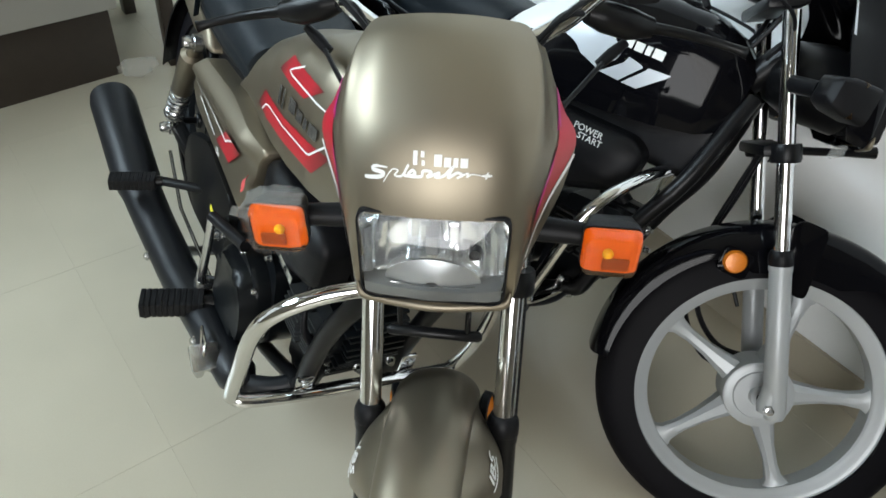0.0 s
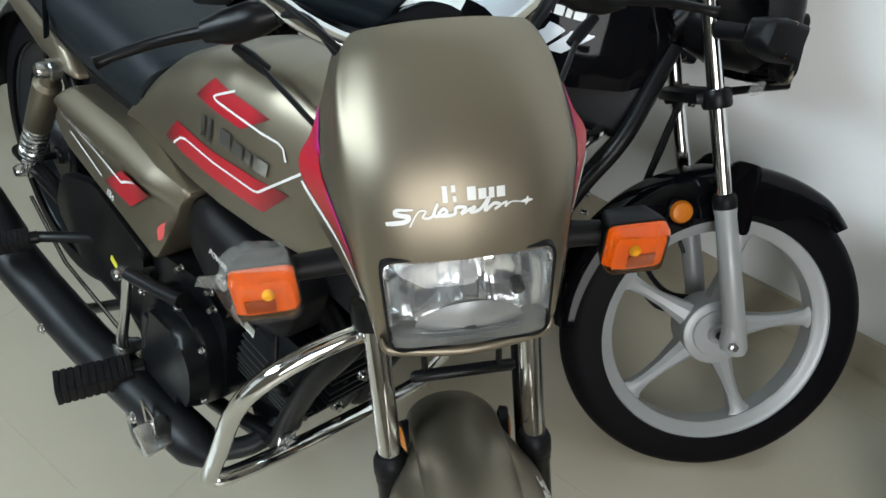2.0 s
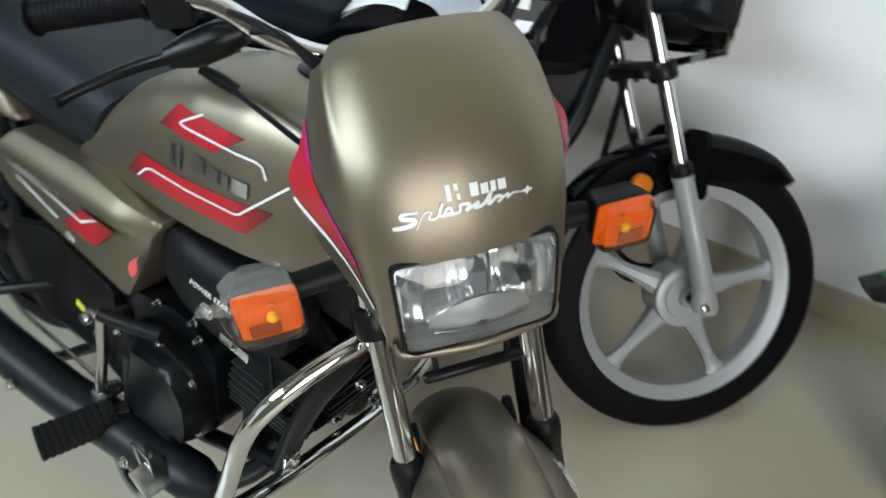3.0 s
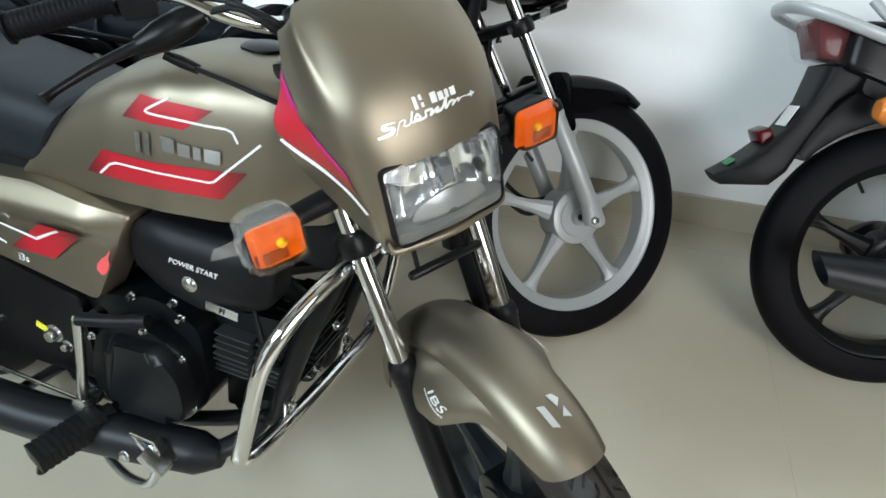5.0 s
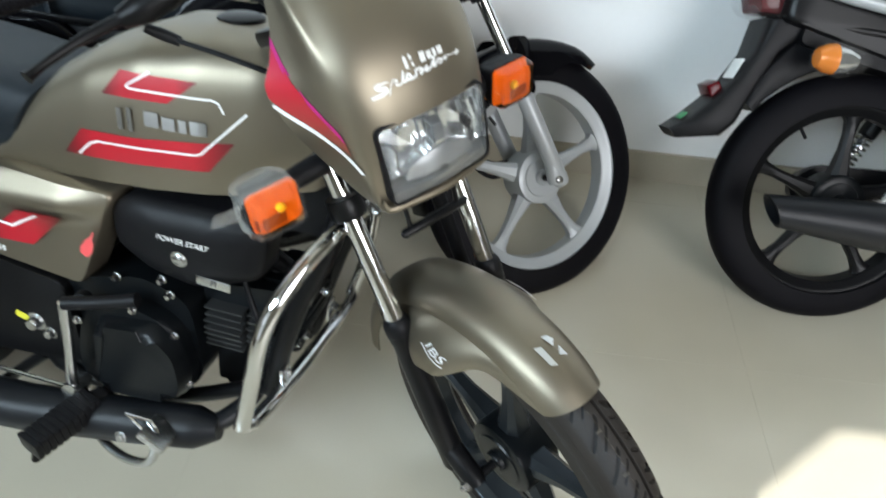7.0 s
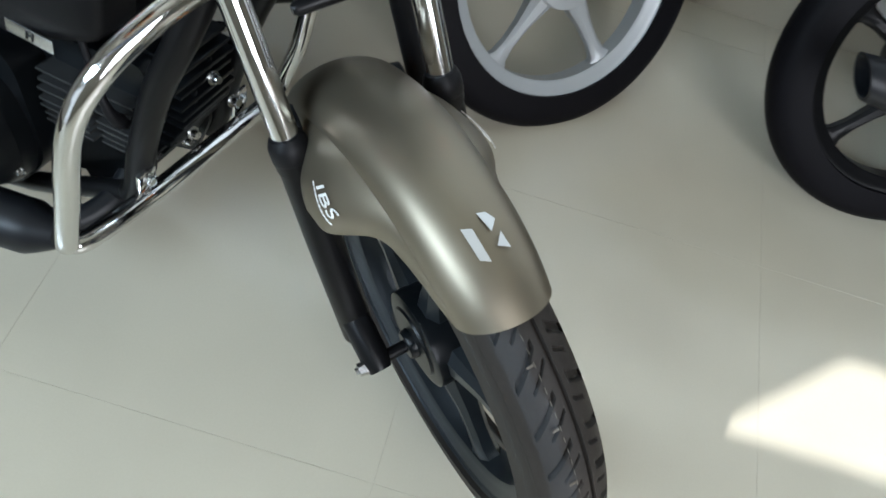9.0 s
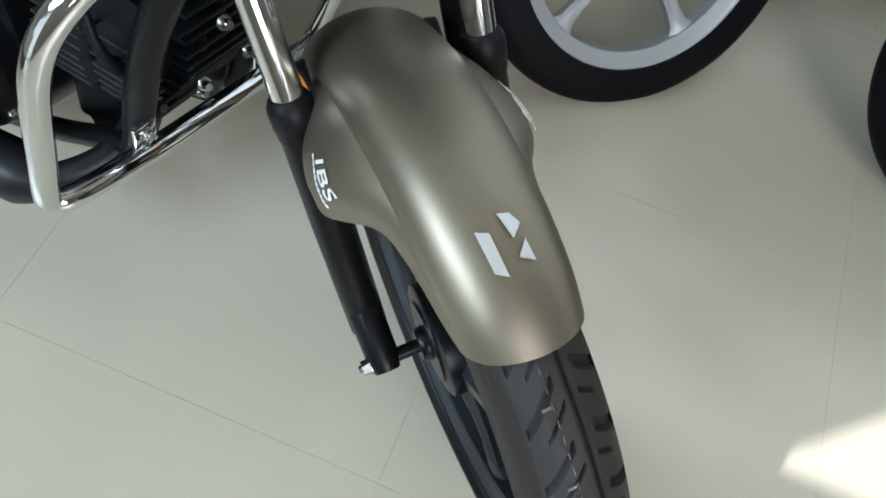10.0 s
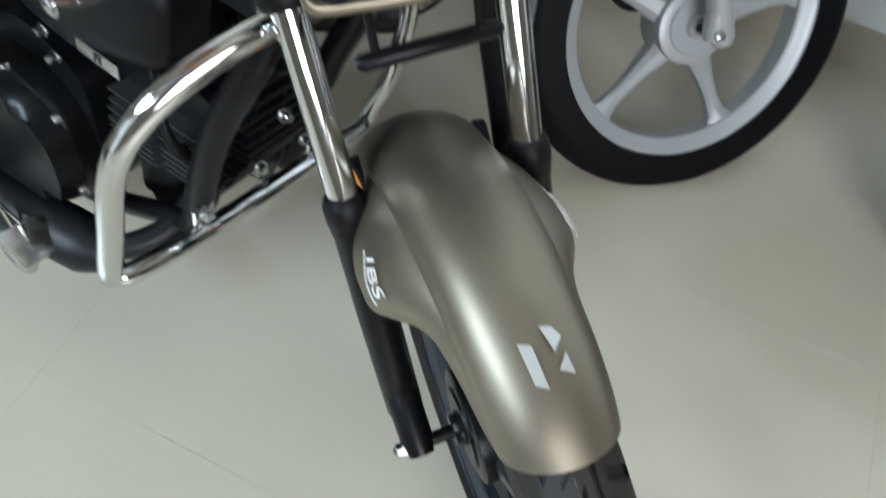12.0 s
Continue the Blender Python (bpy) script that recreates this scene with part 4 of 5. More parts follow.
def shell(name, poly, root, mat, label, x=0.125, bulge=0.018, side=-1):
    """A bulging cover plate of the outline poly in (y, z)."""
    poly = round_poly(poly, 0.018, 4)
    cy, cz = sum(p[0] for p in poly) / len(poly), sum(p[1] for p in poly) / len(poly)
    rings = []
    for k, d in ((1.0, -0.05), (1.0, -0.006), (0.985, 0.0), (0.93, 0.006), (0.75, 0.7 * bulge), (0.45, 0.95 * bulge), (0.15, bulge)):
        rings.append([(side * (x + d), cy + (y - cy) * k, cz + (z - cz) * k) for y, z in poly])
    return part(name, loft(rings), mat, root, label)


def engine(root):
    case = bmesh.new()
    prism(round_poly([(0.50, 0.30), (0.52, 0.44), (0.60, 0.47), (0.74, 0.43), (0.80, 0.33), (0.76, 0.24), (0.56, 0.22)], 0.03), -0.105, 0.105, 0.006, case)
    eng = part("engine", case, ENGINE_BLACK, root, "black horizontal-cylinder engine")
    cover = bmesh.new()
    prism(round_poly([(0.700, 0.385), (0.655, 0.425), (0.590, 0.432), (0.530, 0.405), (0.505, 0.330), (0.520, 0.262), (0.600, 0.228), (0.705, 0.232), (0.720, 0.30)], 0.03), -0.09, -0.135, 0.010, cover, 3, 0.97)
    prism(round_poly([(0.668, 0.400), (0.560, 0.415), (0.516, 0.372), (0.507, 0.305), (0.528, 0.262), (0.672, 0.250)], 0.022), -0.13, -0.160, 0.020, cover, 3, 0.90)
    part("clutch_cover", cover, ENGINE_BLACK, eng, "satin black clutch cover")
    for y, z in ((0.705, 0.375), (0.60, 0.425), (0.53, 0.395), (0.512, 0.30), (0.61, 0.236), (0.71, 0.25)):
        part("bolt", bolt((-0.136, y, z), (-1, 0, 0), 0.005, 0.006), STEEL, eng)
    left = prism(round_poly([(0.52, 0.30), (0.54, 0.41), (0.64, 0.43), (0.72, 0.38), (0.72, 0.27), (0.56, 0.24)], 0.04), 0.10, 0.135, 0.010, None, 3)
    part("magneto_cover", left, ENGINE_BLACK, eng)
    part("cylinder", box((0, 0.455, 0.405), (0.120, 0.14, 0.095), 0.012), ENGINE_BLACK, eng)
    for k in range(7):
        for y, d, w in ((0.473, 0.066, 0.186), (0.408, 0.050, 0.176)):
            part("fin", box((0, y, 0.352 + 0.0122 * k), (w - 0.004 * abs(k - 3), d - 0.004 * (k % 2), 0.0036), 0.001), FIN_GREY, eng)
    head = prism(round_poly([(0.50, 0.46), (0.385, 0.472), (0.368, 0.44), (0.372, 0.39), (0.405, 0.335), (0.445, 0.275), (0.50, 0.255)], 0.012), -0.062, 0.062, 0.006)
    part("cylinder_head", head, ENGINE_BLACK, eng)
    rnd = random.Random(7)
    for k in range(16):
        z = 0.262 + 0.0140 * k
        front = interp(z, (0.25, 0.30, 0.39, 0.44, 0.48), (0.432, 0.396, 0.346, 0.346, 0.360)) + 0.007 * rnd.random()
        part("head_fin", box((0.010 + 0.006 * rnd.uniform(-1, 1), front + 0.032, z), (0.096 + 0.026 * rnd.random(), 0.064, 0.0055), 0.0015), ENGINE_BLACK, eng)
        if k % 2:
            part("fin_rib", box((rnd.uniform(-0.035, 0.045), front + 0.020, z), (0.008, 0.034, 0.018), 0.002), ENGINE_BLACK, eng)
    for x, y, z in ((-0.02, 0.396, 0.392), (0.0, 0.380, 0.346), (0.03, 0.342, 0.399), (0.0, 0.350, 0.447), (-0.045, 0.405, 0.330), (0.035, 0.415, 0.290)):
        part("bolt", bolt((x, y - 0.016, z), (-0.3, -1, 0.3), 0.006, 0.010), STEEL, eng)
    for s in (-1, 1):
        part("tappet_cap", lathe([(0, 0.012), (0.016, 0.012), (0.020, 0.006), (0.020, -0.01), (0, -0.01)], (0, 0.415, 0.410 + s * 0.056), 18, axis=(0, 0, s)), ENGINE_GREY, eng)
    part("carburettor", box((0.0, 0.56, 0.515), (0.06, 0.07, 0.07), 0.012), ENGINE_GREY, eng)
    part("intake_pipe", tube([(0, 0.53, 0.52), (0, 0.46, 0.51), (0, 0.40, 0.475)], 0.017, 12, steps=3), PLASTIC, eng)
    for y, z in ((0.548, 0.452), (0.560, 0.478), (0.640, 0.462), (0.735, 0.365), (0.748, 0.345), (0.728, 0.395)):
        part("bolt", bolt((-0.110, y, z), (-1, 0, 0), 0.005, 0.010), STEEL, eng)
    part("oil_filler", lathe([(0, 0.016), (0.014, 0.014), (0.017, 0.0), (0, 0)], (-0.128, 0.690, 0.415), 16, axis=(-1, 0, 0.3)), PLASTIC, eng)
    part("spark_plug_cap", tube([(-0.055, 0.400, 0.40), (-0.085, 0.396, 0.405), (-0.100, 0.405, 0.44), (-0.08, 0.45, 0.54)], [0.010, 0.010, 0.005, 0.004], 10, steps=4), PLASTIC, eng)
    part("engine_hanger", prism(round_poly([(0.40, 0.255), (0.375, 0.33), (0.40, 0.375), (0.45, 0.36), (0.50, 0.28), (0.47, 0.235)], 0.014), -0.062, -0.054, 0.001), SATIN_BLACK, eng)
    part("engine_hanger", prism(round_poly([(0.40, 0.255), (0.375, 0.33), (0.40, 0.375), (0.45, 0.36), (0.50, 0.28), (0.47, 0.235)], 0.014), 0.054, 0.062, 0.001), SATIN_BLACK, eng)
    for y, z in ((0.41, 0.265), (0.395, 0.335), (0.46, 0.25)):
        part("bolt", bolt((-0.064, y, z), (-1, 0, 0), 0.008, 0.008), STEEL, eng)
    return eng


def exhaust(root):
    pts = [(-0.015, 0.445, 0.335), (-0.030, 0.430, 0.302), (-0.060, 0.422, 0.278), (-0.100, 0.428, 0.258), (-0.135, 0.450, 0.244), (-0.155, 0.475, 0.236)]
    pipe = part("exhaust", tube(pts, 0.0165, 14, steps=8), EXHAUST, root, "matt black exhaust with a long silencer")
    muff = tube([(-0.153, 0.450, 0.238), (-0.156, 0.475, 0.234), (-0.158, 0.490, 0.232), (-0.165, 0.600, 0.214), (-0.180, 0.80, 0.190), (-0.192, 0.98, 0.190), (-0.200, 1.08, 0.200), (-0.203, 1.13, 0.206), (-0.212, 1.38, 0.262), (-0.213, 1.402, 0.268), (-0.2132, 1.408, 0.270)],
                [0.019, 0.030, 0.036, 0.038, 0.040, 0.042, 0.044, 0.052, 0.054, 0.050, 0.036], 24)
    part("silencer", muff, EXHAUST, pipe, "long matt black silencer")
    part("pipe_guard", tube([(-0.196, 0.590, 0.262), (-0.203, 0.540, 0.270), (-0.208, 0.528, 0.262), (-0.210, 0.520, 0.232)], 0.0028, 8), CHROME, pipe, "thin chrome wire guard")
    part("pipe_guard", tube([(-0.196, 0.590, 0.262), (-0.204, 0.556, 0.246), (-0.208, 0.548, 0.222)], 0.0028, 8), CHROME, pipe, "thin chrome wire guard")
    for c in ((-0.196, 0.528, 0.222), (-0.205, 0.600, 0.214), (-0.232, 0.871, 0.195)):
        part("bolt", bolt(c, (-1, 0, 0.2), 0.007, 0.006), STEEL, pipe)
    return pipe


def crash_guard(root, back=0.0, down=0.0):
    bm = tube([(0, 0.262, 0.640), (-0.06, 0.275, 0.632), (-0.13, 0.300, 0.606), (-0.185, 0.325, 0.560), (-0.208, 0.345, 0.500), (-0.212, 0.362, 0.400), (-0.212, 0.374, 0.335), (-0.204, 0.380, 0.318), (-0.185, 0.370, 0.315), (-0.10, 0.356, 0.320), (0, 0.348, 0.322),
               (0.10, 0.344, 0.318), (0.185, 0.350, 0.305), (0.204, 0.356, 0.303), (0.212, 0.354, 0.318), (0.212, 0.334, 0.390), (0.207, 0.322, 0.480), (0.185, 0.315, 0.550), (0.13, 0.300, 0.606), (0.06, 0.275, 0.632), (0, 0.262, 0.640)], 0.0125, 14, steps=6)
    g = part("crash_guard", bm, CHROME, root, "chrome tubular crash guard", Matrix.Translation((0, back, -down)))
    for s in (-1, 1):
        part("bracket", box((s * 0.098, 0.360, 0.338), (0.030, 0.006, 0.040), 0.002), CHROME, g)
        part("bolt", bolt((s * 0.098, 0.356, 0.345), (0, -1, 0), 0.006), STEEL, g)
    return g


def peg(root, a, b, label, stay=None, r=0.017):
    a, b = Vector(a), Vector(b)
    d = (b - a).normalized()
    bm = tube([a, b], r * 0.7, 12, flat=0.9)
    ob = part("footpeg", bm, SATIN_BLACK, root, label)
    up = Vector((0, 0, 1))
    up = (up - d * up.dot(d)).normalized()
    side = d.cross(up)
    rings = []
    for k in range(11):
        p = a.lerp(b, 0.18 + 0.82 * k / 10)
        for off, grow in ((-0.0042, 0.93), (-0.0036, 1.0), (0.0036, 1.0), (0.0042, 0.93)):
            rings.append([p + d * off + side * (1.15 * r * grow * px) + up * (0.80 * r * grow * pz) for px, pz in rounded_rect(1, 1, 0.35, 3)])
    rub = loft(rings)
    part("peg_rubber", rub, PLASTIC, ob, "ribbed black rubber")
    if stay:
        part("peg_bracket", tube([a, *stay], 0.011, 10, flat=0.6), SATIN_BLACK, ob)
    return ob


def running_gear(root):
    """Frame, swing arm, shock absorbers, stands and pedals."""
    fr = tube([(0, 0.255, 0.86), (0, 0.30, 0.78)], 0.026, 14)
    frame_ob = part("frame", fr, SATIN_BLACK, root, "black tubular frame")
    part("top_tube", tube([(0, 0.29, 0.80), (0, 0.55, 0.70), (0, 0.78, 0.62)], 0.019, 12, steps=4), SATIN_BLACK, frame_ob)
    for s in (-1, 1):
        part("side_tube", tube([(s * 0.03, 0.78, 0.61), (s * 0.09, 0.95, 0.64), (s * 0.10, 1.20, 0.68), (s * 0.09, 1.42, 0.70)], 0.012, 10, steps=4), SATIN_BLACK, frame_ob)
        part("seat_stay", tube([(s * 0.095, 1.08, 0.64), (s * 0.085, 0.86, 0.42), (s * 0.08, 0.80, 0.30)], 0.012, 10, steps=4), SATIN_BLACK, frame_ob)
        part("down_tube", tube([(s * 0.02, 0.275, 0.76), (s * 0.065, 0.292, 0.63), (s * 0.082, 0.310, 0.56), (s * 0.088, 0.342, 0.48), (s * 0.088, 0.370, 0.38), (s * 0.084, 0.386, 0.305), (s * 0.080, 0.400, 0.285)], 0.0165, 12, steps=4), SATIN_BLACK, frame_ob)
        part("cradle_tube", tube([(s * 0.081, 0.396, 0.288), (s * 0.080, 0.430, 0.272), (s * 0.080, 0.609, 0.195), (s * 0.09, 0.80, 0.22), (s * 0.085, 0.83, 0.36)], 0.014, 10, steps=4), SATIN_BLACK, frame_ob)
        arm = part("swing_arm", tube([(s * 0.085, 0.80, 0.335), (s * 0.10, 1.0, 0.315), (s * 0.10, 1.275, 0.298)], [0.016, 0.018, 0.016], 12, flat=1.3), SATIN_BLACK, root)
        top, foot = Vector((s * 0.125, 1.035, 0.600)), Vector((s * 0.120, 1.190, 0.310))
        sh = part("shock_absorber", tube([top, top.lerp(foot, 0.10), top.lerp(foot, 0.12), top.lerp(foot, 0.50), top.lerp(foot, 0.52)], [0.012, 0.014, 0.023, 0.023, 0.018], 18), GOLD if s < 0 else SATIN_BLACK, root, "rear shock absorber with exposed coil spring")
        coil = []
        side = Vector((1, 0, 0))
        d = (foot - top).normalized()
        up = d.cross(side)
        for k in range(120):
            a = k / 120 * 7.5 * math.tau
            coil.append(top.lerp(foot, 0.50 + 0.33 * k / 119) + 0.0195 * (math.cos(a) * side + math.sin(a) * up))
        part("spring", tube(coil, 0.0042, 6), STEEL, sh, "bright steel coil")
        part("damper_rod", tube([top.lerp(foot, 0.45), foot], 0.009, 10), STEEL, sh)
        for p in (top, foot):
            part("shock_nut", lathe([(0, 0.024), (0.010, 0.024), (0.013, 0.018), (0.013, 0.006), (0.018, 0.004), (0.018, -0.012), (0, -0.012)], p, 14, axis=(s, 0, 0)), STEEL, sh)
    part("lower_frame_cover", prism(round_poly([(0.72, 0.40), (0.78, 0.47), (0.92, 0.46), (0.98, 0.36), (0.93, 0.30), (0.76, 0.29)], 0.02), -0.070, -0.104, 0.006), SATIN_BLACK, root, "black lower frame plate")
    part("footrest_hanger", prism(round_poly([(0.715, 0.265), (0.735, 0.43), (0.90, 0.455), (1.03, 0.40), (1.06, 0.31), (0.96, 0.245)], 0.02), -0.102, -0.122, 0.006), SATIN_BLACK, root, "black footrest hanger plate")
    part("pivot_nut", bolt((-0.124, 0.800, 0.335), (-1, 0, 0), 0.012, 0.014), STEEL, root)
    part("pivot_nut", bolt((-0.124, 0.775, 0.318), (-1, 0, 0), 0.008, 0.010), STEEL, root)
    part("rear_brake_rod", tube([(-0.125, 0.72, 0.20), (-0.135, 1.0, 0.215), (-0.115, 1.20, 0.235)], 0.004, 8), STEEL, root)
    part("tank_tunnel", box((0.0, 0.50, 0.640), (0.10, 0.40, 0.13), 0.02), PLASTIC, root, "black frame cover under the tank")
    part("under_seat_tray", prism(round_poly([(0.80, 0.645), (1.06, 0.668), (1.42, 0.705), (1.43, 0.655), (1.12, 0.585), (1.00, 0.44), (0.80, 0.44)], 0.02), -0.085, 0.085, 0.008), PLASTIC, root, "black tray under the seat")
    part("battery_box", box((0.0, 0.84, 0.50), (0.16, 0.16, 0.14), 0.010), PLASTIC, root)
    part("inner_fender", box((0.0, 0.98, 0.50), (0.13, 0.10, 0.24), 0.014), PLASTIC, root)
    part("chain_case", prism(round_poly([(0.76, 0.28), (0.76, 0.38), (1.0, 0.37), (1.24, 0.37), (1.30, 0.32), (1.27, 0.26)], 0.03), 0.10, 0.13, 0.006), SATIN_BLACK, root)
    part("main_stand", tube([(-0.10, 0.82, 0.24), (-0.13, 0.95, 0.13), (-0.16, 1.06, 0.07)], 0.011, 10, steps=3), SATIN_BLACK, root)
    part("side_stand", tube([(0.10, 0.74, 0.22), (0.13, 0.78, 0.12), (0.165, 0.82, -0.036)], [0.010, 0.009, 0.009], 10, steps=3), SATIN_BLACK, root, "black side stand, folded out")
    part("gear_lever", tube([(0.12, 0.48, 0.23), (0.14, 0.60, 0.25), (0.14, 0.72, 0.26)], 0.006, 8, steps=3), STEEL, root)
    peg(root, (-0.150, 0.668, 0.240), (-0.272, 0.709, 0.222), "ribbed rubber rider footpeg", [(-0.10, 0.66, 0.23)], 0.022)
    part("peg_tip", tube([(-0.262, 0.709, 0.212), (-0.266, 0.713, 0.182)], 0.007, 8), SATIN_BLACK, root)
    peg(root, (0.150, 0.668, 0.240), (0.282, 0.712, 0.222), "ribbed rubber rider footpeg", [(0.10, 0.66, 0.23)], 0.019)
    for s in (-1, 1):
        peg(root, (s * 0.175, 1.010, 0.285), (s * 0.272, 1.042, 0.268), "ribbed rubber pillion footpeg", [(s * 0.12, 0.93, 0.32), (s * 0.10, 0.86, 0.36)])
    kick = part("kick_starter", tube([(-0.150, 0.708, 0.252), (-0.168, 0.708, 0.270), (-0.166, 0.703, 0.34), (-0.163, 0.700, 0.430)], [0.013, 0.010, 0.008, 0.009], 12, steps=4), STEEL, root, "bright steel kick starter lever")
    part("kick_pivot", lathe([(0, 0.024), (0.016, 0.022), (0.019, 0.0), (0.012, -0.02), (0, -0.02)], (-0.155, 0.710, 0.250), 16, axis=(-1, 0, 0)), STEEL, kick)
    part("kick_arm", tube([(-0.163, 0.700, 0.428), (-0.150, 0.640, 0.438), (-0.140, 0.585, 0.452)], [0.011, 0.011, 0.012], 12, steps=3), PLASTIC, kick)
    pedal = part("brake_pedal", tube([(-0.135, 0.680, 0.215), (-0.170, 0.675, 0.165), (-0.192, 0.615, 0.150), (-0.203, 0.555, 0.172), (-0.206, 0.530, 0.235)], 0.008, 10, steps=5), STEEL, root, "bright steel brake pedal")
    part("pedal_tread", box((-0.206, 0.527, 0.250), (0.052, 0.050, 0.014), 0.006, Matrix.Rotation(0.5, 4, "X")), STEEL, pedal)


def rear_end(root, paint, tail_label):
    part("rear_fender", sheet(lambda u, v: Vector((0.068 * (2 * v - 1), 1.236 + (0.330 - 0.045 * abs(2 * v - 1) ** 2.5) * math.sin(radians(-35 + 125 * u)), 0.30 + (0.335 - 0.045 * abs(2 * v - 1) ** 2.5) * math.cos(radians(-35 + 125 * u)))), 40, 14, 0.003), PLASTIC, root, "black plastic rear mudguard")
    t = shell("tail_cowl", [(0.98, 0.60), (1.02, 0.645), (1.44, 0.735), (1.46, 0.69), (1.10, 0.60)], root, paint, tail_label, 0.105, 0.012)
    shell("tail_cowl", [(0.98, 0.60), (1.02, 0.645), (1.44, 0.735), (1.46, 0.69), (1.10, 0.60)], root, paint, tail_label, 0.105, 0.012, 1)
    part("grab_rail", tube([(-0.115, 1.16, 0.70), (-0.150, 1.22, 0.745), (-0.145, 1.42, 0.80), (-0.09, 1.54, 0.82), (0, 1.56, 0.82), (0.09, 1.54, 0.82), (0.145, 1.42, 0.80), (0.150, 1.22, 0.745), (0.115, 1.16, 0.70)], 0.010, 12, steps=5), SATIN_BLACK, root, "tubular grab rail")
    part("tail_lamp", loft([[(w * px, y, 0.745 + h * pz) for px, pz in rounded_rect(1, 1, 0.3, 3)] for y, w, h in ((1.44, 0.06, 0.034), (1.475, 0.060, 0.036), (1.505, 0.052, 0.030), (1.512, 0.03, 0.018))]), RED_LENS, root, "red tail lamp")


def motorcycle(name, label, place, heading, lean):
    root = new(name)
    root.matrix_world = pose(place[0], place[1], 0, 0, lean, heading)
    tagged(root, label, "motorcycle", group="motorcycles in the showroom")
    return root


SIDE_PANEL = [(0.622, 0.612), (0.700, 0.433), (0.80, 0.445), (1.02, 0.470), (1.06, 0.50), (0.97, 0.605), (0.80, 0.622)]
AIR_COVER = [(0.640, 0.590), (0.600, 0.615), (0.420, 0.618), (0.385, 0.595), (0.395, 0.515), (0.505, 0.472), (0.585, 0.488), (0.640, 0.525)]


def flank_matrix(y, z, x, tilt=0.0):
    """A plane facing the rider's right, its text running forward."""
    m = Matrix(((0, 0, -1), (-1, 0, 0), (0, 1, 0))).to_4x4() @ Matrix.Rotation(tilt, 4, "Z")
    m.translation = (x, y, z)
    return m


def panel_sheet(u, v):
    """The side panel's face: u from y = 0.62 to 1.02, v from z = 0.43 to 0.62."""
    y, z = 0.62 + 0.40 * u, 0.43 + 0.19 * v
    ridge = math.exp(-((z - 0.590 + 0.06 * max(0, y - 0.64)) / 0.028) ** 2)
    fall = min(1.0, (y - 0.60) / 0.10)
    return Vector((-(0.108 + 0.022 * fall * ridge + 0.008 * fall), y, z))


def side_panel_pair(root, paint, label):
    """Both side covers; the face has a raised ridge along its top."""
    made = None
    for side in (-1, 1):
        poly = densify(round_poly(SIDE_PANEL, 0.016, 4))
        bm = bmesh.new()

        def place(y, z, k):
            p = panel_sheet((y - 0.62) / 0.40, (z - 0.43) / 0.19)
            return Vector((-p.x * side - side * (0.004 if k > 0.98 else 0.0), y, z))

        cy, cz = sum(p[0] for p in poly) / len(poly), sum(p[1] for p in poly) / len(poly)
        rings = [[Vector((side * 0.06, y, z)) for y, z in poly]]
        for k in (1.0, 0.98, 0.95, 0.91, 0.86, 0.80, 0.73, 0.65, 0.56, 0.46, 0.35, 0.22, 0.08):
            rings.append([place(cy + (y - cy) * k, cz + (z - cz) * k, k) for y, z in poly])
        ob = part("side_panel", loft(rings), paint, root, label)
        made = made or ob
    return made


# ---- the gold motorcycle ----
def gold_motorcycle():
    root = motorcycle("motorcycle", "matte gold-brown commuter motorcycle with red stripes on its side stand", (0.2687, 0.2468), -9.516, 12.44)
    m = steering(-39.7)
    wheel("front_wheel", root, (0, -0.045, 0.288), m, DARK_ALLOY, ENGINE_BLACK, 0.043, 0.21, 38, 0.298, label="dark five-spoke alloy front wheel")
    wheel("rear_wheel", root, (0, 1.236, 0.30), None, DARK_ALLOY, ENGINE_BLACK, 0.042, 0.2, 0, label="dark five-spoke alloy rear wheel")
    rnd = random.Random(12)
    rows = [(-0.94, 0.30), (-0.80, 0.62), (-0.62, 0.83), (-0.42, 0.94), (-0.24, 0.985)]
    wrap = bmesh.new()
    strips = []
    for k in range(180):
        a = math.tau * k / 180
        lift = 0.0025 + 0.0012 * rnd.random()
        strips.append([Vector((0.043 * (s - 0.03) + (0.004 * math.sin(k * 0.9) if s > -0.3 else 0.0), (0.232 + 0.066 * q + lift) * math.cos(a), (0.232 + 0.066 * q + lift) * math.sin(a))) for s, q in rows])
    loft(strips + strips[:1], wrap, caps=False, closed=False)
    ob = part("clear_wrap", wrap, TYRE_FILM, root, "clear film round the tyre's flank", m @ Matrix.Translation((0, -0.045, 0.288)))
    ob.visible_shadow = False
    seam = bmesh.new()
    for k in range(150):
        a = math.tau * k / 150
        box((-0.0085, 0.2995 * math.cos(a), 0.2995 * math.sin(a)), (0.0006, 0.0060, 0.0005), 0, Matrix.Rotation(a + math.pi / 2, 4, "X"), seam)
        if k % 5 == 0:
            box((-0.013, 0.2990 * math.cos(a), 0.2990 * math.sin(a)), (0.007, 0.0022, 0.0006), 0, Matrix.Rotation(a + math.pi / 2, 4, "X"), seam)
    part("wrap_seam", seam, TYRE_SEAM, ob)
    fork(root, m, SATIN_BLACK, CHROME, axle=(-0.045, 0.288))
    gold_fender(root, m)
    gold_fairing(root, m)
    indicator(root, m, -1, True)
    indicator(root, m, 1)
    handlebar(root, m, CHROME)
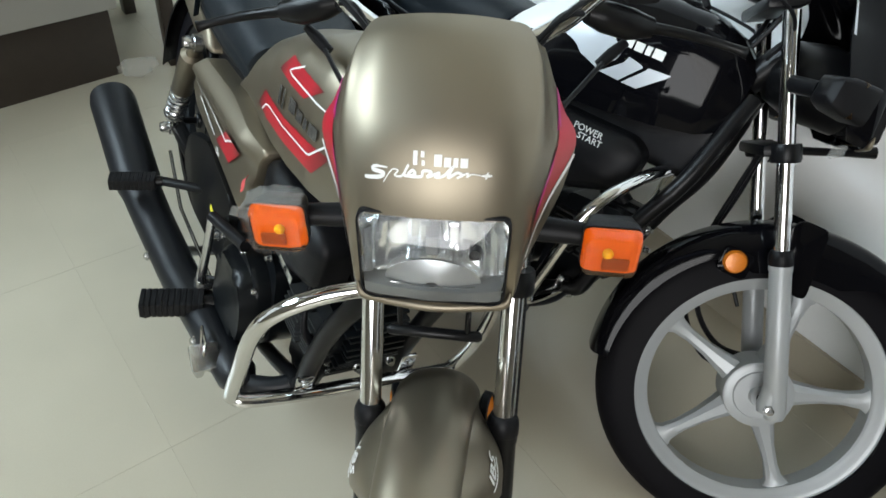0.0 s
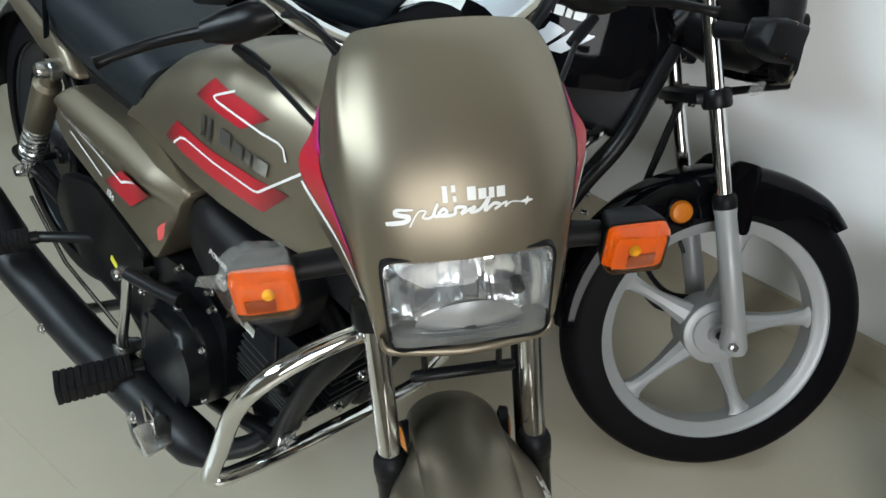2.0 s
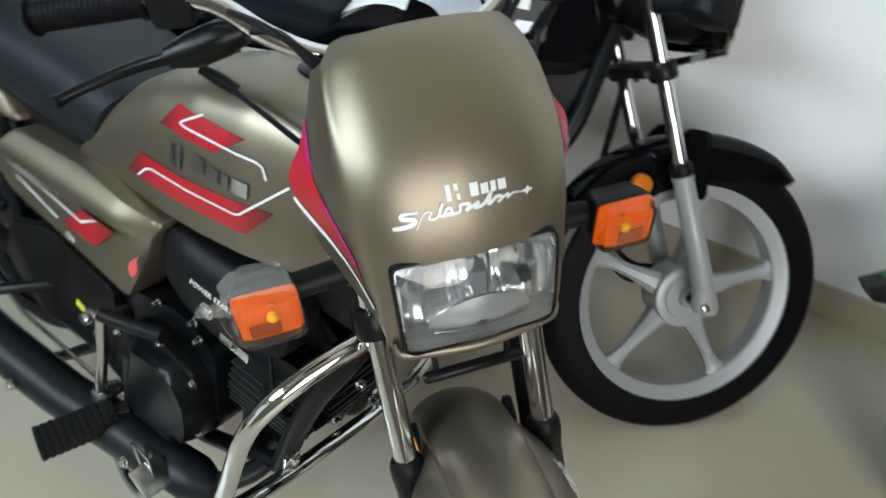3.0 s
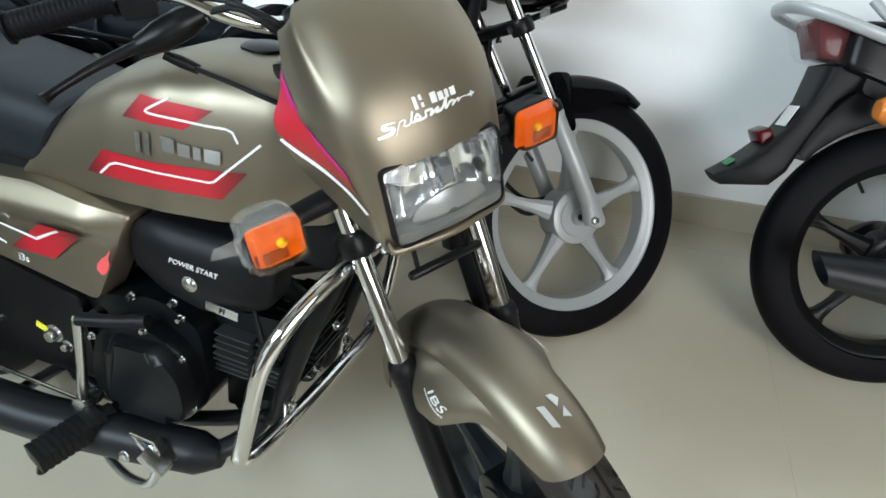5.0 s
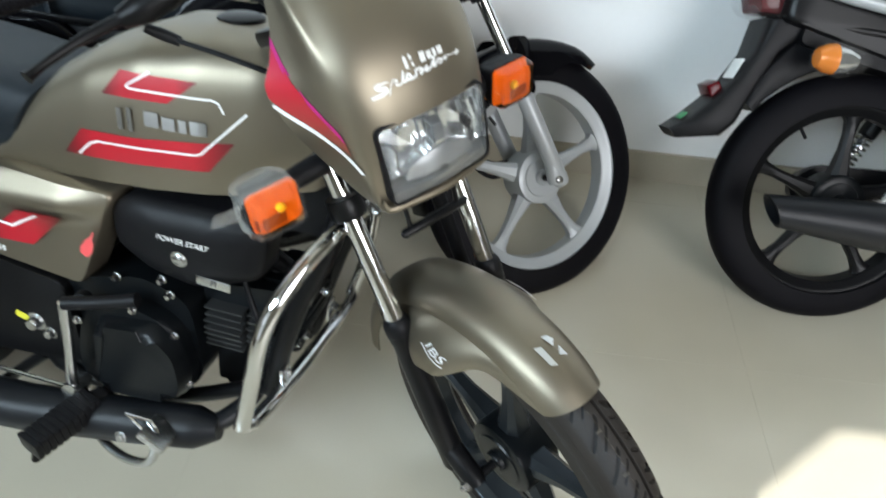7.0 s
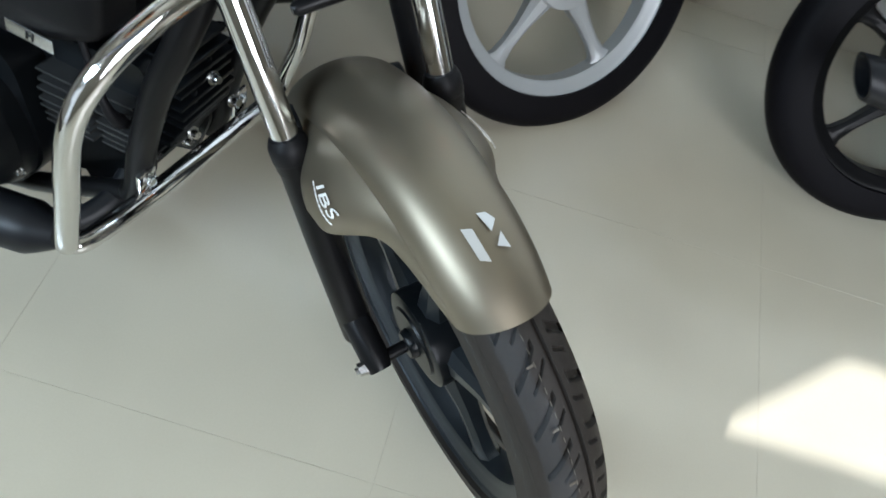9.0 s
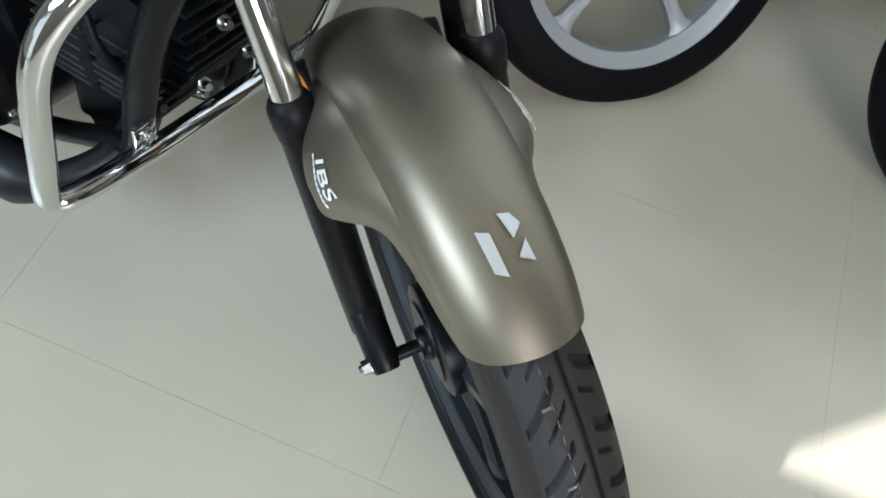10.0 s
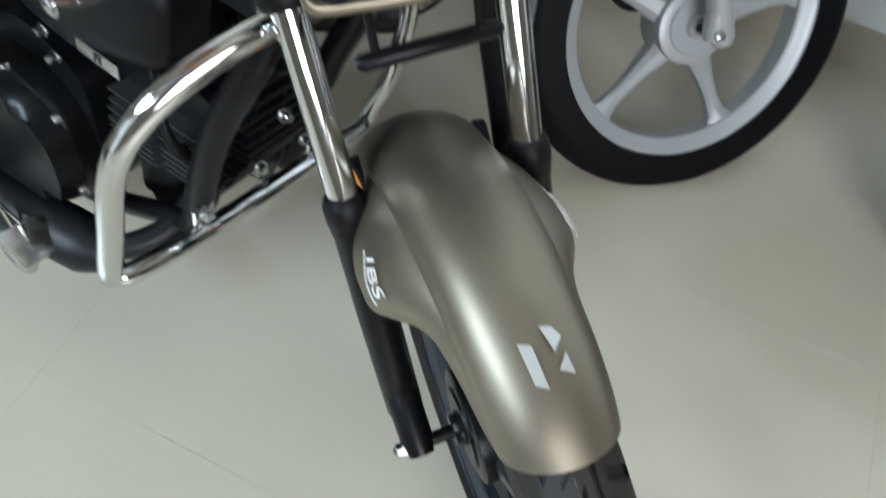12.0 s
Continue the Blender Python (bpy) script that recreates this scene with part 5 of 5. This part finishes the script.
    stay = part("cowl_stay", tube([(-0.058, 0.128, 0.684), (-0.054, 0.128, 0.684), (0.052, 0.130, 0.680), (0.056, 0.130, 0.680)], [0.004, 0.0068, 0.0068, 0.004], 10), SATIN_BLACK, root, "black bar under the cowl", m)
    for x in (-0.042, 0.038):
        part("stay_arm", tube([(x, 0.130, 0.682), (x * 1.05, 0.150, 0.770)], 0.0036, 8), SATIN_BLACK, stay)
    part("brake_hose", tube([along(SEAL + Vector((0.098, 0.081, -0.040)), d) for d in (-0.06, 0.0, 0.08, 0.16, 0.24)], 0.0125, 12, steps=3), PLASTIC, root, "thick black sleeved hose", m)
    for x in (-0.066, 0.066):
        away = Vector((x, -0.012, 0.006)).normalized()
        spot = Vector((x, 0.172, 0.482))
        rim = part("side_reflector", lathe([(0, 0.004), (0.020, 0.004), (0.023, 0.006), (0.026, 0.004), (0.027, -0.006), (0.018, -0.010), (0, -0.010)], spot, 24, axis=away), PLASTIC, root, "small amber side reflector in a black rim", m)
        part("reflector_face", lathe([(0, 0.0085), (0.012, 0.0075), (0.0195, 0.0045)], spot, 20, axis=away), ORANGE_BACK, rim)
    gold_tank(root)
    seat(root)
    panel = side_panel_pair(root, GOLD, "matte gold-brown side panel with red sticker")
    uv = lambda y, z: ((y - 0.62) / 0.40, (z - 0.43) / 0.19)
    core = (0, None, 0.5)
    part("panel_sticker", patch(panel_sheet, (uv(0.862, 0.488), uv(0.775, 0.492), uv(0.702, 0.566), uv(0.785, 0.560)), 10, 8, 0.0045, None, core), PANEL_RED, panel, "red slanting sticker fading to dark")
    line = stroke(panel_sheet, [uv(0.99, 0.545), uv(0.90, 0.532), uv(0.805, 0.520), uv(0.750, 0.557)], 0.0048, 0.0054, None, core, (0.40, 0.19))
    part("pinstripe", line, DECAL_WHITE, panel, "white angular pinstripe")
    part("pinstripe", stroke(panel_sheet, [uv(0.98, 0.515), uv(0.87, 0.492)], 0.0040, 0.0054, None, core, (0.40, 0.19)), DECAL_WHITE, panel, "white angular pinstripe")
    mark = lambda x, u: uv(0.905 - 1.18 * x, 0.549 - 0.55 * (u - 0.513) + 0.02 * x)
    for line, wide, lift in zip(SCRIPT, (0.0034, 0.0026, 0.0024, 0.0024), (0.0046, 0.0048, 0.0050, 0.0052)):
        part("model_mark", ribbon(panel_sheet, [mark(*q) for q in line], wide, lift, (0, 0.905, 0.54), (0.40, 0.19)), DECAL_WHITE, panel, "pale running script mark")
    part("panel_lettering", text_bm("i3s", 0.020, flank_matrix(0.838, 0.474, -0.1225)), DECAL_WHITE, panel, "small i3s lettering")
    cover = shell("air_filter_cover", AIR_COVER, root, PLASTIC, "black plastic air filter cover", 0.100, 0.024)
    part("cover_lettering", text_bm("POWER START", 0.0125, flank_matrix(0.510, 0.565, -0.1246, -0.03), 0.2), DECAL_WHITE, cover, "white POWER START lettering")
    part("cover_plate", box((-0.1195, 0.466, 0.502), (0.002, 0.056, 0.016), 0.0008, Matrix.Rotation(0.06, 4, "X")), STEEL, cover, "small grey metal plate")
    part("plate_lettering", text_bm("FI", 0.015, flank_matrix(0.466, 0.502, -0.1212), 0.2), SATIN_BLACK, cover)
    part("bolt", bolt((-0.1245, 0.517, 0.535), (-1, 0, 0), 0.009, 0.004), STEEL, cover)
    shell("air_filter_cover", AIR_COVER, root, PLASTIC, "black plastic air filter cover", 0.100, 0.024, 1)
    tag = part("ignition_tag", loft([[(-0.128 + 0.003 * math.cos(a), 0.655 + 0.5 * d + w * math.cos(a), 0.548 - d + 0.2 * w * math.sin(a)) for a in np.linspace(0, math.tau, 10)[:-1]] for d, w in ((0.0, 0.003), (0.012, 0.004), (0.020, 0.010), (0.034, 0.013), (0.044, 0.010), (0.046, 0.005))]), RED_TAG, root, "red plastic tag")
    part("warning_sticker", box((-0.1235, 0.826, 0.340), (0.002, 0.024, 0.012), 0.0005, Matrix.Rotation(0.3, 4, "X")), YELLOW_TAG, root, "small yellow sticker")
    engine(root)
    exhaust(root)
    crash_guard(root)
    running_gear(root)
    rear_end(root, GOLD, "matte gold-brown tail panel")
    return root


# ---- the black motorcycle beside it ----
def black_fender_sheet(u, v):
    s = 2 * v - 1
    th = 34 - 4 * abs(s) ** 2.2 * (1 - u) ** 3 - 136 * u
    hw = interp(th, (-118, -100, 24, 34), (0.052, 0.058, 0.058, 0.046))
    drop = interp(th, (-118, -46, -32, 4, 16, 34), (0.030, 0.045, 0.088, 0.088, 0.050, 0.030))
    a = abs(s)
    r = interp(th, (-118, -60, 20, 34), (0.330, 0.330, 0.327, 0.318)) - drop * a ** 3
    t = radians(th)
    return Vector((math.copysign(hw * (1 - (1 - a) ** 1.9), s), -r * math.sin(t), 0.300 + r * math.cos(t)))


def black_motorcycle():
    root = motorcycle("motorcycle", "glossy black commuter motorcycle with silver stripes on its side stand", (0.9586, 0.1501), 13.07, 22.14)
    m = steering(22.3)
    wheel("front_wheel", root, (0, 0.009, 0.267), m, ALLOY, ALLOY, 0.044, 0.26, 0, 0.306, label="silver five-spoke alloy front wheel")
    wheel("rear_wheel", root, (0, 1.236, 0.30), None, ALLOY, ALLOY, 0.042, 0.2, 0, label="silver five-spoke alloy rear wheel")
    fork(root, m, ALLOY, CHROME, axle=(0.009, 0.267), low=-0.292, clamp=0.185)
    f = part("front_fender", sheet(black_fender_sheet, 70, 30, 0.003), GLOSS_BLACK, root, "gloss black front mudguard", m @ Matrix.Translation((0, 0.009, -0.028)))
    for s in (-1, 1):
        part("fender_bracket", prism(round_poly([(0.031, 0.498), (0.053, 0.628), (0.101, 0.628), (0.126, 0.588), (0.091, 0.498)], 0.012), s * 0.058, s * 0.066, 0.002), GLOSS_BLACK, f)
        part("fender_bracket", prism(round_poly([(0.141, 0.483), (0.141, 0.533), (0.196, 0.533), (0.196, 0.483)], 0.01), s * 0.056, s * 0.064, 0.002), GLOSS_BLACK, f)
        part("side_reflector", lathe([(0, 0.008), (0.018, 0.006), (0.0215, 0.0), (0.0215, -0.004), (0, -0.004)], (s * 0.068, 0.171, 0.510), 24, axis=(s, 0, 0)), ORANGE_BACK, f, "round amber side reflector")
    part("brake_hose", tube([(0.04, 0.03, 0.31), (0.05, 0.10, 0.305), (0.05, 0.17, 0.36), (0.06, 0.21, 0.46), (0.07, 0.20, 0.60), (0.06, 0.20, 0.70)], 0.0055, 8, steps=6), PLASTIC, root, "", m)
    part("brake_hose", tube([(0.03, 0.03, 0.29), (0.04, 0.11, 0.272), (0.04, 0.19, 0.345), (0.055, 0.215, 0.46), (0.06, 0.21, 0.60), (0.05, 0.205, 0.70)], 0.0055, 8, steps=6), PLASTIC, root, "", m)
    part("number_plate_bar", tube([(0, 0.169, 0.704), (0, 0.09, 0.735), (0, 0.042, 0.757)], [0.008, 0.007, 0.011], 8), SATIN_BLACK, root, "", m)
    part("clear_wrap", tube([(-0.03, 0.12, 0.715), (-0.03, 0.11, 0.73), (-0.028, 0.10, 0.745)], [0.004, 0.014, 0.003], 7, flat=0.3), FILM, root, "scrap of clear film", m)
    shifted = m @ Matrix.Translation((0, -0.03, 0.0))
    cowl = part("headlamp_cowl", sheet(fairing_sheet, 60, 56, 0.003, hole=lamp_hole), GLOSS_BLACK, root, "gloss black headlamp cowl", shifted)
    for s in (-1, 1):
        v = lambda a: 0.5 + s * a / 2
        part("cowl_stripe", patch(fairing_sheet, ((0.05, v(0.97)), (0.05, v(0.99)), (0.50, v(0.99)), (0.50, v(0.96))), 12, 2, 0.0014, None, COWL_CORE), DECAL_SILVER, cowl, "silver edge stripe")
    headlamp(cowl)
    part("lamp_bucket", loft([[(w * math.cos(a), y, 0.82 + w * 0.8 * math.sin(a)) for a in np.linspace(0, math.tau, 25)[:-1]] for y, w in ((0.13, 0.085), (0.20, 0.09), (0.26, 0.07), (0.29, 0.03))]), SATIN_BLACK, root, "", m)
    for s in (-1, 1):
        at = Vector((s * 0.190, 0.190, 0.790))
        indicator(root, m @ Matrix.Translation(at) @ Matrix.Rotation(radians(22), 4, "Z") @ Matrix.Translation(-at), s, False, (0.190, 0.190, 0.790), hood=0.030)
    handlebar(root, m, CHROME)
    tank = tank_body(root, GLOSS_BLACK, "gloss black fuel tank with silver stripes")
    for (a, b, c, d), mat in ((((0.640, 0.745), (0.590, 0.795), (0.503, 0.746), (0.536, 0.708)), DECAL_SILVER), (((0.528, 0.705), (0.486, 0.748), (0.456, 0.740), (0.488, 0.703)), DECAL_SILVER), (((0.482, 0.702), (0.446, 0.743), (0.405, 0.745), (0.452, 0.702)), DECAL_SILVER)):
        part("stripe", patch(tank_sheet, [tank_uv(*q) for q in (a, b, c, d)], 8, 8, 0.0012, None, TANK_CORE), mat, tank, "pale silver slanting stripe")
    part("stripe", patch(tank_sheet, [tank_uv(*q) for q in ((0.800, 0.665), (0.735, 0.765), (0.602, 0.812), (0.645, 0.722))], 8, 8, 0.0012, None, TANK_CORE), DECAL_WHITE, tank, "white slanting stripe")
    for y0, y1, z0, z1 in ((0.530, 0.522, 0.768, 0.786), (0.506, 0.488, 0.763, 0.785), (0.484, 0.468, 0.762, 0.778), (0.464, 0.454, 0.762, 0.778), (0.450, 0.430, 0.762, 0.779)):
        part("badge", patch(tank_sheet, (tank_uv(y0, z0), tank_uv(y1, z0), tank_uv(y1, z1), tank_uv(y0, z1)), 3, 3, 0.0026, None, TANK_CORE), DECAL_WHITE, tank, "raised white badge")
    seat(root)
    panel = side_panel_pair(root, GLOSS_BLACK, "gloss black side panel with white sticker")
    uv = lambda y, z: ((y - 0.62) / 0.40, (z - 0.43) / 0.19)
    part("panel_sticker", patch(panel_sheet, (uv(0.95, 0.600), uv(0.68, 0.612), uv(0.665, 0.572), uv(0.93, 0.560)), 10, 4, 0.0048, None, (0, None, 0.5)), DECAL_WHITE, panel, "white sticker with black script")
    for k in range(7):
        y = 0.91 - 0.026 * k
        part("model_mark", patch(panel_sheet, (uv(y, 0.576), uv(y - 0.016, 0.577), uv(y - 0.019, 0.592), uv(y - 0.003, 0.591)), 2, 2, 0.0056, None, (0, None, 0.5)), SATIN_BLACK, panel)
    cover = shell("air_filter_cover", AIR_COVER, root, PLASTIC, "black plastic air filter cover", 0.100, 0.024)
    part("cover_lettering", text_bm("POWER", 0.018, flank_matrix(0.498, 0.598, -0.1225), 0.0), DECAL_WHITE, cover, "white POWER START lettering")
    part("cover_lettering", text_bm("START", 0.018, flank_matrix(0.488, 0.583, -0.1240), 0.0), DECAL_WHITE, cover, "white POWER START lettering")
    engine(root)
    exhaust(root)
    crash_guard(root, 0.070, 0.048)
    running_gear(root)
    rear_end(root, GLOSS_BLACK, "gloss black tail panel")
    return root


gold_motorcycle()
black_motorcycle()


# ---- the parked motorcycle by the wall, its tail towards the others ----
def parked_motorcycle():
    root = motorcycle("motorcycle", "dark motorcycle parked along the wall, tail lamp wrapped in film", (0.9888, -1.7891), 2.74, 27.69)
    wheel("rear_wheel", root, (0, 1.236, 0.30), None, SATIN_BLACK, ENGINE_BLACK, 0.046, 0.36, 0, 0.304, label="black alloy rear wheel")
    wheel("front_wheel", root, (0, 0, 0.30), None, SATIN_BLACK, ENGINE_BLACK, 0.042, 0.35, 0, label="black alloy front wheel")
    fork(root, None, SATIN_BLACK, CHROME, top=0.27)
    part("front_fender", sheet(black_fender_sheet, 40, 20, 0.003), GLOSS_BLACK, root, "gloss black front mudguard")
    tank_body(root, GLOSS_BLACK, "gloss black fuel tank").scale = (0.45, 1, 0.96)
    seat(root).scale = (0.86, 1, 1)
    engine(root)
    running_gear(root)
    # long tail mudguard with its reflector and stickers
    guard = bmesh.new()
    back = [(1.30, 0.750), (1.40, 0.735), (1.495, 0.705), (1.512, 0.625), (1.547, 0.565), (1.590, 0.515), (1.632, 0.475), (1.674, 0.445)]
    front = [(1.24, 0.700), (1.33, 0.690), (1.400, 0.680), (1.455, 0.635), (1.500, 0.540), (1.525, 0.470), (1.555, 0.437), (1.655, 0.424)]
    rings = []
    for (yb, zb), (yf, zf), w in zip(back, front, (0.075, 0.075, 0.070, 0.062, 0.064, 0.066, 0.066, 0.050)):
        b, f = Vector((0, yb, zb)), Vector((0, yf, zf))
        rings.append([Vector((w * px, 0, 0)) + f.lerp(b, (pz + 1) / 2) for px, pz in rounded_rect(1, 1, 0.45, 4)])
    loft(rings, guard)
    g = part("rear_fender", guard, PLASTIC, root, "long black plastic tail mudguard")
    arch = []
    for k in range(13):
        a = radians(38 + 6.5 * k)
        r1 = interp(k, (0, 2, 4, 9, 12), (0.350, 0.385, 0.412, 0.400, 0.370))
        arch.append([Vector((0.060 * px, 1.236 + (0.324 + (r1 - 0.324) * (pz + 1) / 2) * math.cos(a), 0.30 + (0.324 + (r1 - 0.324) * (pz + 1) / 2) * math.sin(a))) for px, pz in rounded_rect(1, 1, 0.35, 3)])
    part("inner_fender", loft(arch), PLASTIC, g)
    part("rear_reflector", box((0, 1.580, 0.543), (0.075, 0.030, 0.030), 0.004, Matrix.Rotation(-0.5, 4, "X")), RED_LENS, g, "small red reflector")
    card = part("paper_sticker", box((-0.012, 1.537, 0.592), (0.060, 0.002, 0.050), 0.0006, Matrix.Rotation(0.42, 4, "X")), CARD, g, "white paper sticker with dark print")
    part("print_bar", box((-0.012, 1.5385, 0.587), (0.034, 0.002, 0.016), 0.0004, Matrix.Rotation(0.42, 4, "X")), SATIN_BLACK, card)
    part("green_sticker", box((-0.010, 1.640, 0.476), (0.040, 0.022, 0.002), 0.0006, Matrix.Rotation(-0.75, 4, "X")), GREEN_TAG, g, "small green sticker")
    lamp = part("tail_lamp", loft([[(w * px, y + 0.012 * pz, 0.757 + h * pz) for px, pz in rounded_rect(1, 1, 0.3, 3)] for y, w, h in ((1.462, 0.060, 0.040), (1.49, 0.062, 0.043), (1.525, 0.056, 0.040), (1.535, 0.035, 0.025))]), RED_LENS, root, "dark red tail lamp")
    rnd = random.Random(9)
    film = part("clear_wrap", loft([[(w * px * (1 + 0.06 * rnd.uniform(-1, 1)), y + 0.012 * pz + 0.003 * rnd.uniform(-1, 1), 0.755 + h * pz * (1 + 0.06 * rnd.uniform(-1, 1))) for px, pz in rounded_rect(1, 1, 0.4, 4)] for y, w, h in ((1.466, 0.064, 0.044), (1.49, 0.068, 0.050), (1.54, 0.062, 0.046), (1.554, 0.040, 0.030))], caps=False), HAZE, lamp, "clear protective film")
    film.visible_shadow = False
    for s in (-1, 1):
        part("indicator_arm", tube([(s * 0.06, 1.375, 0.630), (s * 0.115, 1.375, 0.628)], 0.011, 10), PLASTIC, root)
        ind = part("indicator", lathe([(0, 0.045), (0.020, 0.040), (0.030, 0.022), (0.033, 0.004)], (s * 0.135, 1.372, 0.626), 20, axis=(0, 1, 0)), ORANGE_BACK, root, "amber rear indicator in clear film")
        part("indicator_body", lathe([(0.033, 0.004), (0.030, -0.020), (0.018, -0.045), (0, -0.052)], (s * 0.135, 1.372, 0.626), 20, axis=(0, 1, 0)), REFLECTOR, ind)
        wrap = part("clear_wrap", lathe([(0, 0.052), (0.024, 0.044), (0.036, 0.022), (0.040, -0.010), (0.030, -0.050), (0.014, -0.075)], (s * 0.135, 1.372, 0.626), 9, axis=(0, 1, 0)), HAZE, ind, "crumpled clear film")
        wrap.visible_shadow = False
    rail = [(-0.130, 1.20, 0.728), (-0.132, 1.30, 0.740), (-0.125, 1.41, 0.762), (-0.105, 1.53, 0.796), (-0.055, 1.59, 0.812), (0.055, 1.59, 0.812), (0.105, 1.53, 0.796), (0.125, 1.41, 0.762), (0.132, 1.30, 0.740), (0.130, 1.20, 0.728)]
    r = part("grab_rail", tube(rail, 0.0105, 12, steps=5, flat=1.3), ALLOY, root, "silver tubular grab rail")
    for s in (-1, 1):
        part("rail_stay", tube([(s * 0.128, 1.34, 0.748), (s * 0.115, 1.42, 0.800), (s * 0.105, 1.46, 0.835)], 0.010, 10, steps=3), ALLOY, r)
    shell("tail_cowl", [(0.98, 0.60), (1.02, 0.700), (1.42, 0.800), (1.468, 0.795), (1.475, 0.70), (1.10, 0.60)], root, SATIN_BLACK, "black tail panel", 0.095, 0.012)
    # open-mouthed silencer
    pipe = tube([(-0.150, 0.45, 0.235), (-0.165, 0.70, 0.235), (-0.185, 0.95, 0.265), (-0.195, 1.00, 0.270)], [0.020, 0.022, 0.026, 0.040], 20)
    ex = part("exhaust", pipe, EXHAUST, root, "matt black exhaust with slash-cut silencer")
    rings = []
    for y, rr in ((0.99, 0.040), (1.05, 0.054), (1.25, 0.054), (1.47, 0.036), (1.47, 0.031), (1.41, 0.028)):
        rings.append([(-0.200 + rr * math.cos(a), y + (0.5 * rr * math.sin(a) if y > 1.3 else 0), 0.281 + 0.073 * (y - 1.25) + rr * math.sin(a)) for a in np.linspace(0, math.tau, 25)[:-1]])
    part("silencer", loft(rings), EXHAUST, ex, "matt black silencer")
    return root


parked_motorcycle()


# ---- furniture at the back ----
def display_counter():
    root = new("display_counter")
    root.matrix_world = pose(-0.40, 2.16, 0, 0, 0, 6.4)
    tagged(root, "low counter with grey front panel and a dark block for the shadow beneath", "counter")
    # dark block in place of the deep shadow under the counter
    part("underside_shadow", box((0, 0.32, 0.12), (1.90, 0.60, 0.24), 0.004), WOOD, root, "dark recessed block standing in for shadow")
    part("front_panel", box((0, 0.31, 0.50), (1.94, 0.64, 0.52), 0.006), GREY_PANEL, root, "grey laminate front")
    part("counter_top", box((0, 0.31, 0.775), (2.00, 0.70, 0.030), 0.006), WOOD, root)


def side_table():
    root = new("side_table")
    root.location = (0.95, 2.50, 0)
    tagged(root, "dark brown wooden table on square legs", "table")
    part("tabletop", box((0, 0, 0.735), (0.62, 0.56, 0.030), 0.005), WOOD, root)
    for x in (-0.23, 0.23):
        for y in (-0.22, 0.22):
            part("leg", box((x, y, 0.36), (0.045, 0.045, 0.72), 0.004), WOOD, root)
    part("rail", box((0, -0.22, 0.68), (0.42, 0.02, 0.08), 0.003), WOOD, root)


def crumpled_bag():
    rnd = random.Random(7)
    bm = bmesh.new()
    bmesh.ops.create_icosphere(bm, subdivisions=3, radius=0.04)
    for v in bm.verts:
        n = noise.noise(v.co * 60) * 0.030 + rnd.uniform(-0.010, 0.010)
        v.co = Vector((v.co.x * 1.5, v.co.y, max(-0.03, v.co.z * 0.7))) * (1 + n * 12)
    low = min(v.co.z for v in bm.verts)
    for v in bm.verts:
        v.co.z -= low
    ob = obj("plastic_bag", bm, FILM)
    ob.location = (0.586, 2.254, 0.001)
    ob.visible_shadow = False
    tagged(ob, "crumpled clear plastic bag on the floor", "plastic bag")


display_counter()
side_table()
crumpled_bag()


# ---- floor tiles, 0.6 m square with hairline joints ----
tile = bmesh.new()
box((0, 0, -0.0004), (0.5996, 0.5996, 0.0008), 0.0002, bm=tile, segs=1)
tile_mesh = obj("tile", tile, TILE, floor, smooth=False)
first = True
for i in range(-4, 3):
    for j in range(-9, 9):
        x, y = 0.4215 + 0.6 * i, -0.060 + 0.6 * j
        if x - 0.3 > 1.44 or x + 0.3 < -2.3:
            continue
        ob = tile_mesh if first else new("tile", tile_mesh.data)
        first = False
        ob.parent = floor
        ob.location = (x, y, 0)
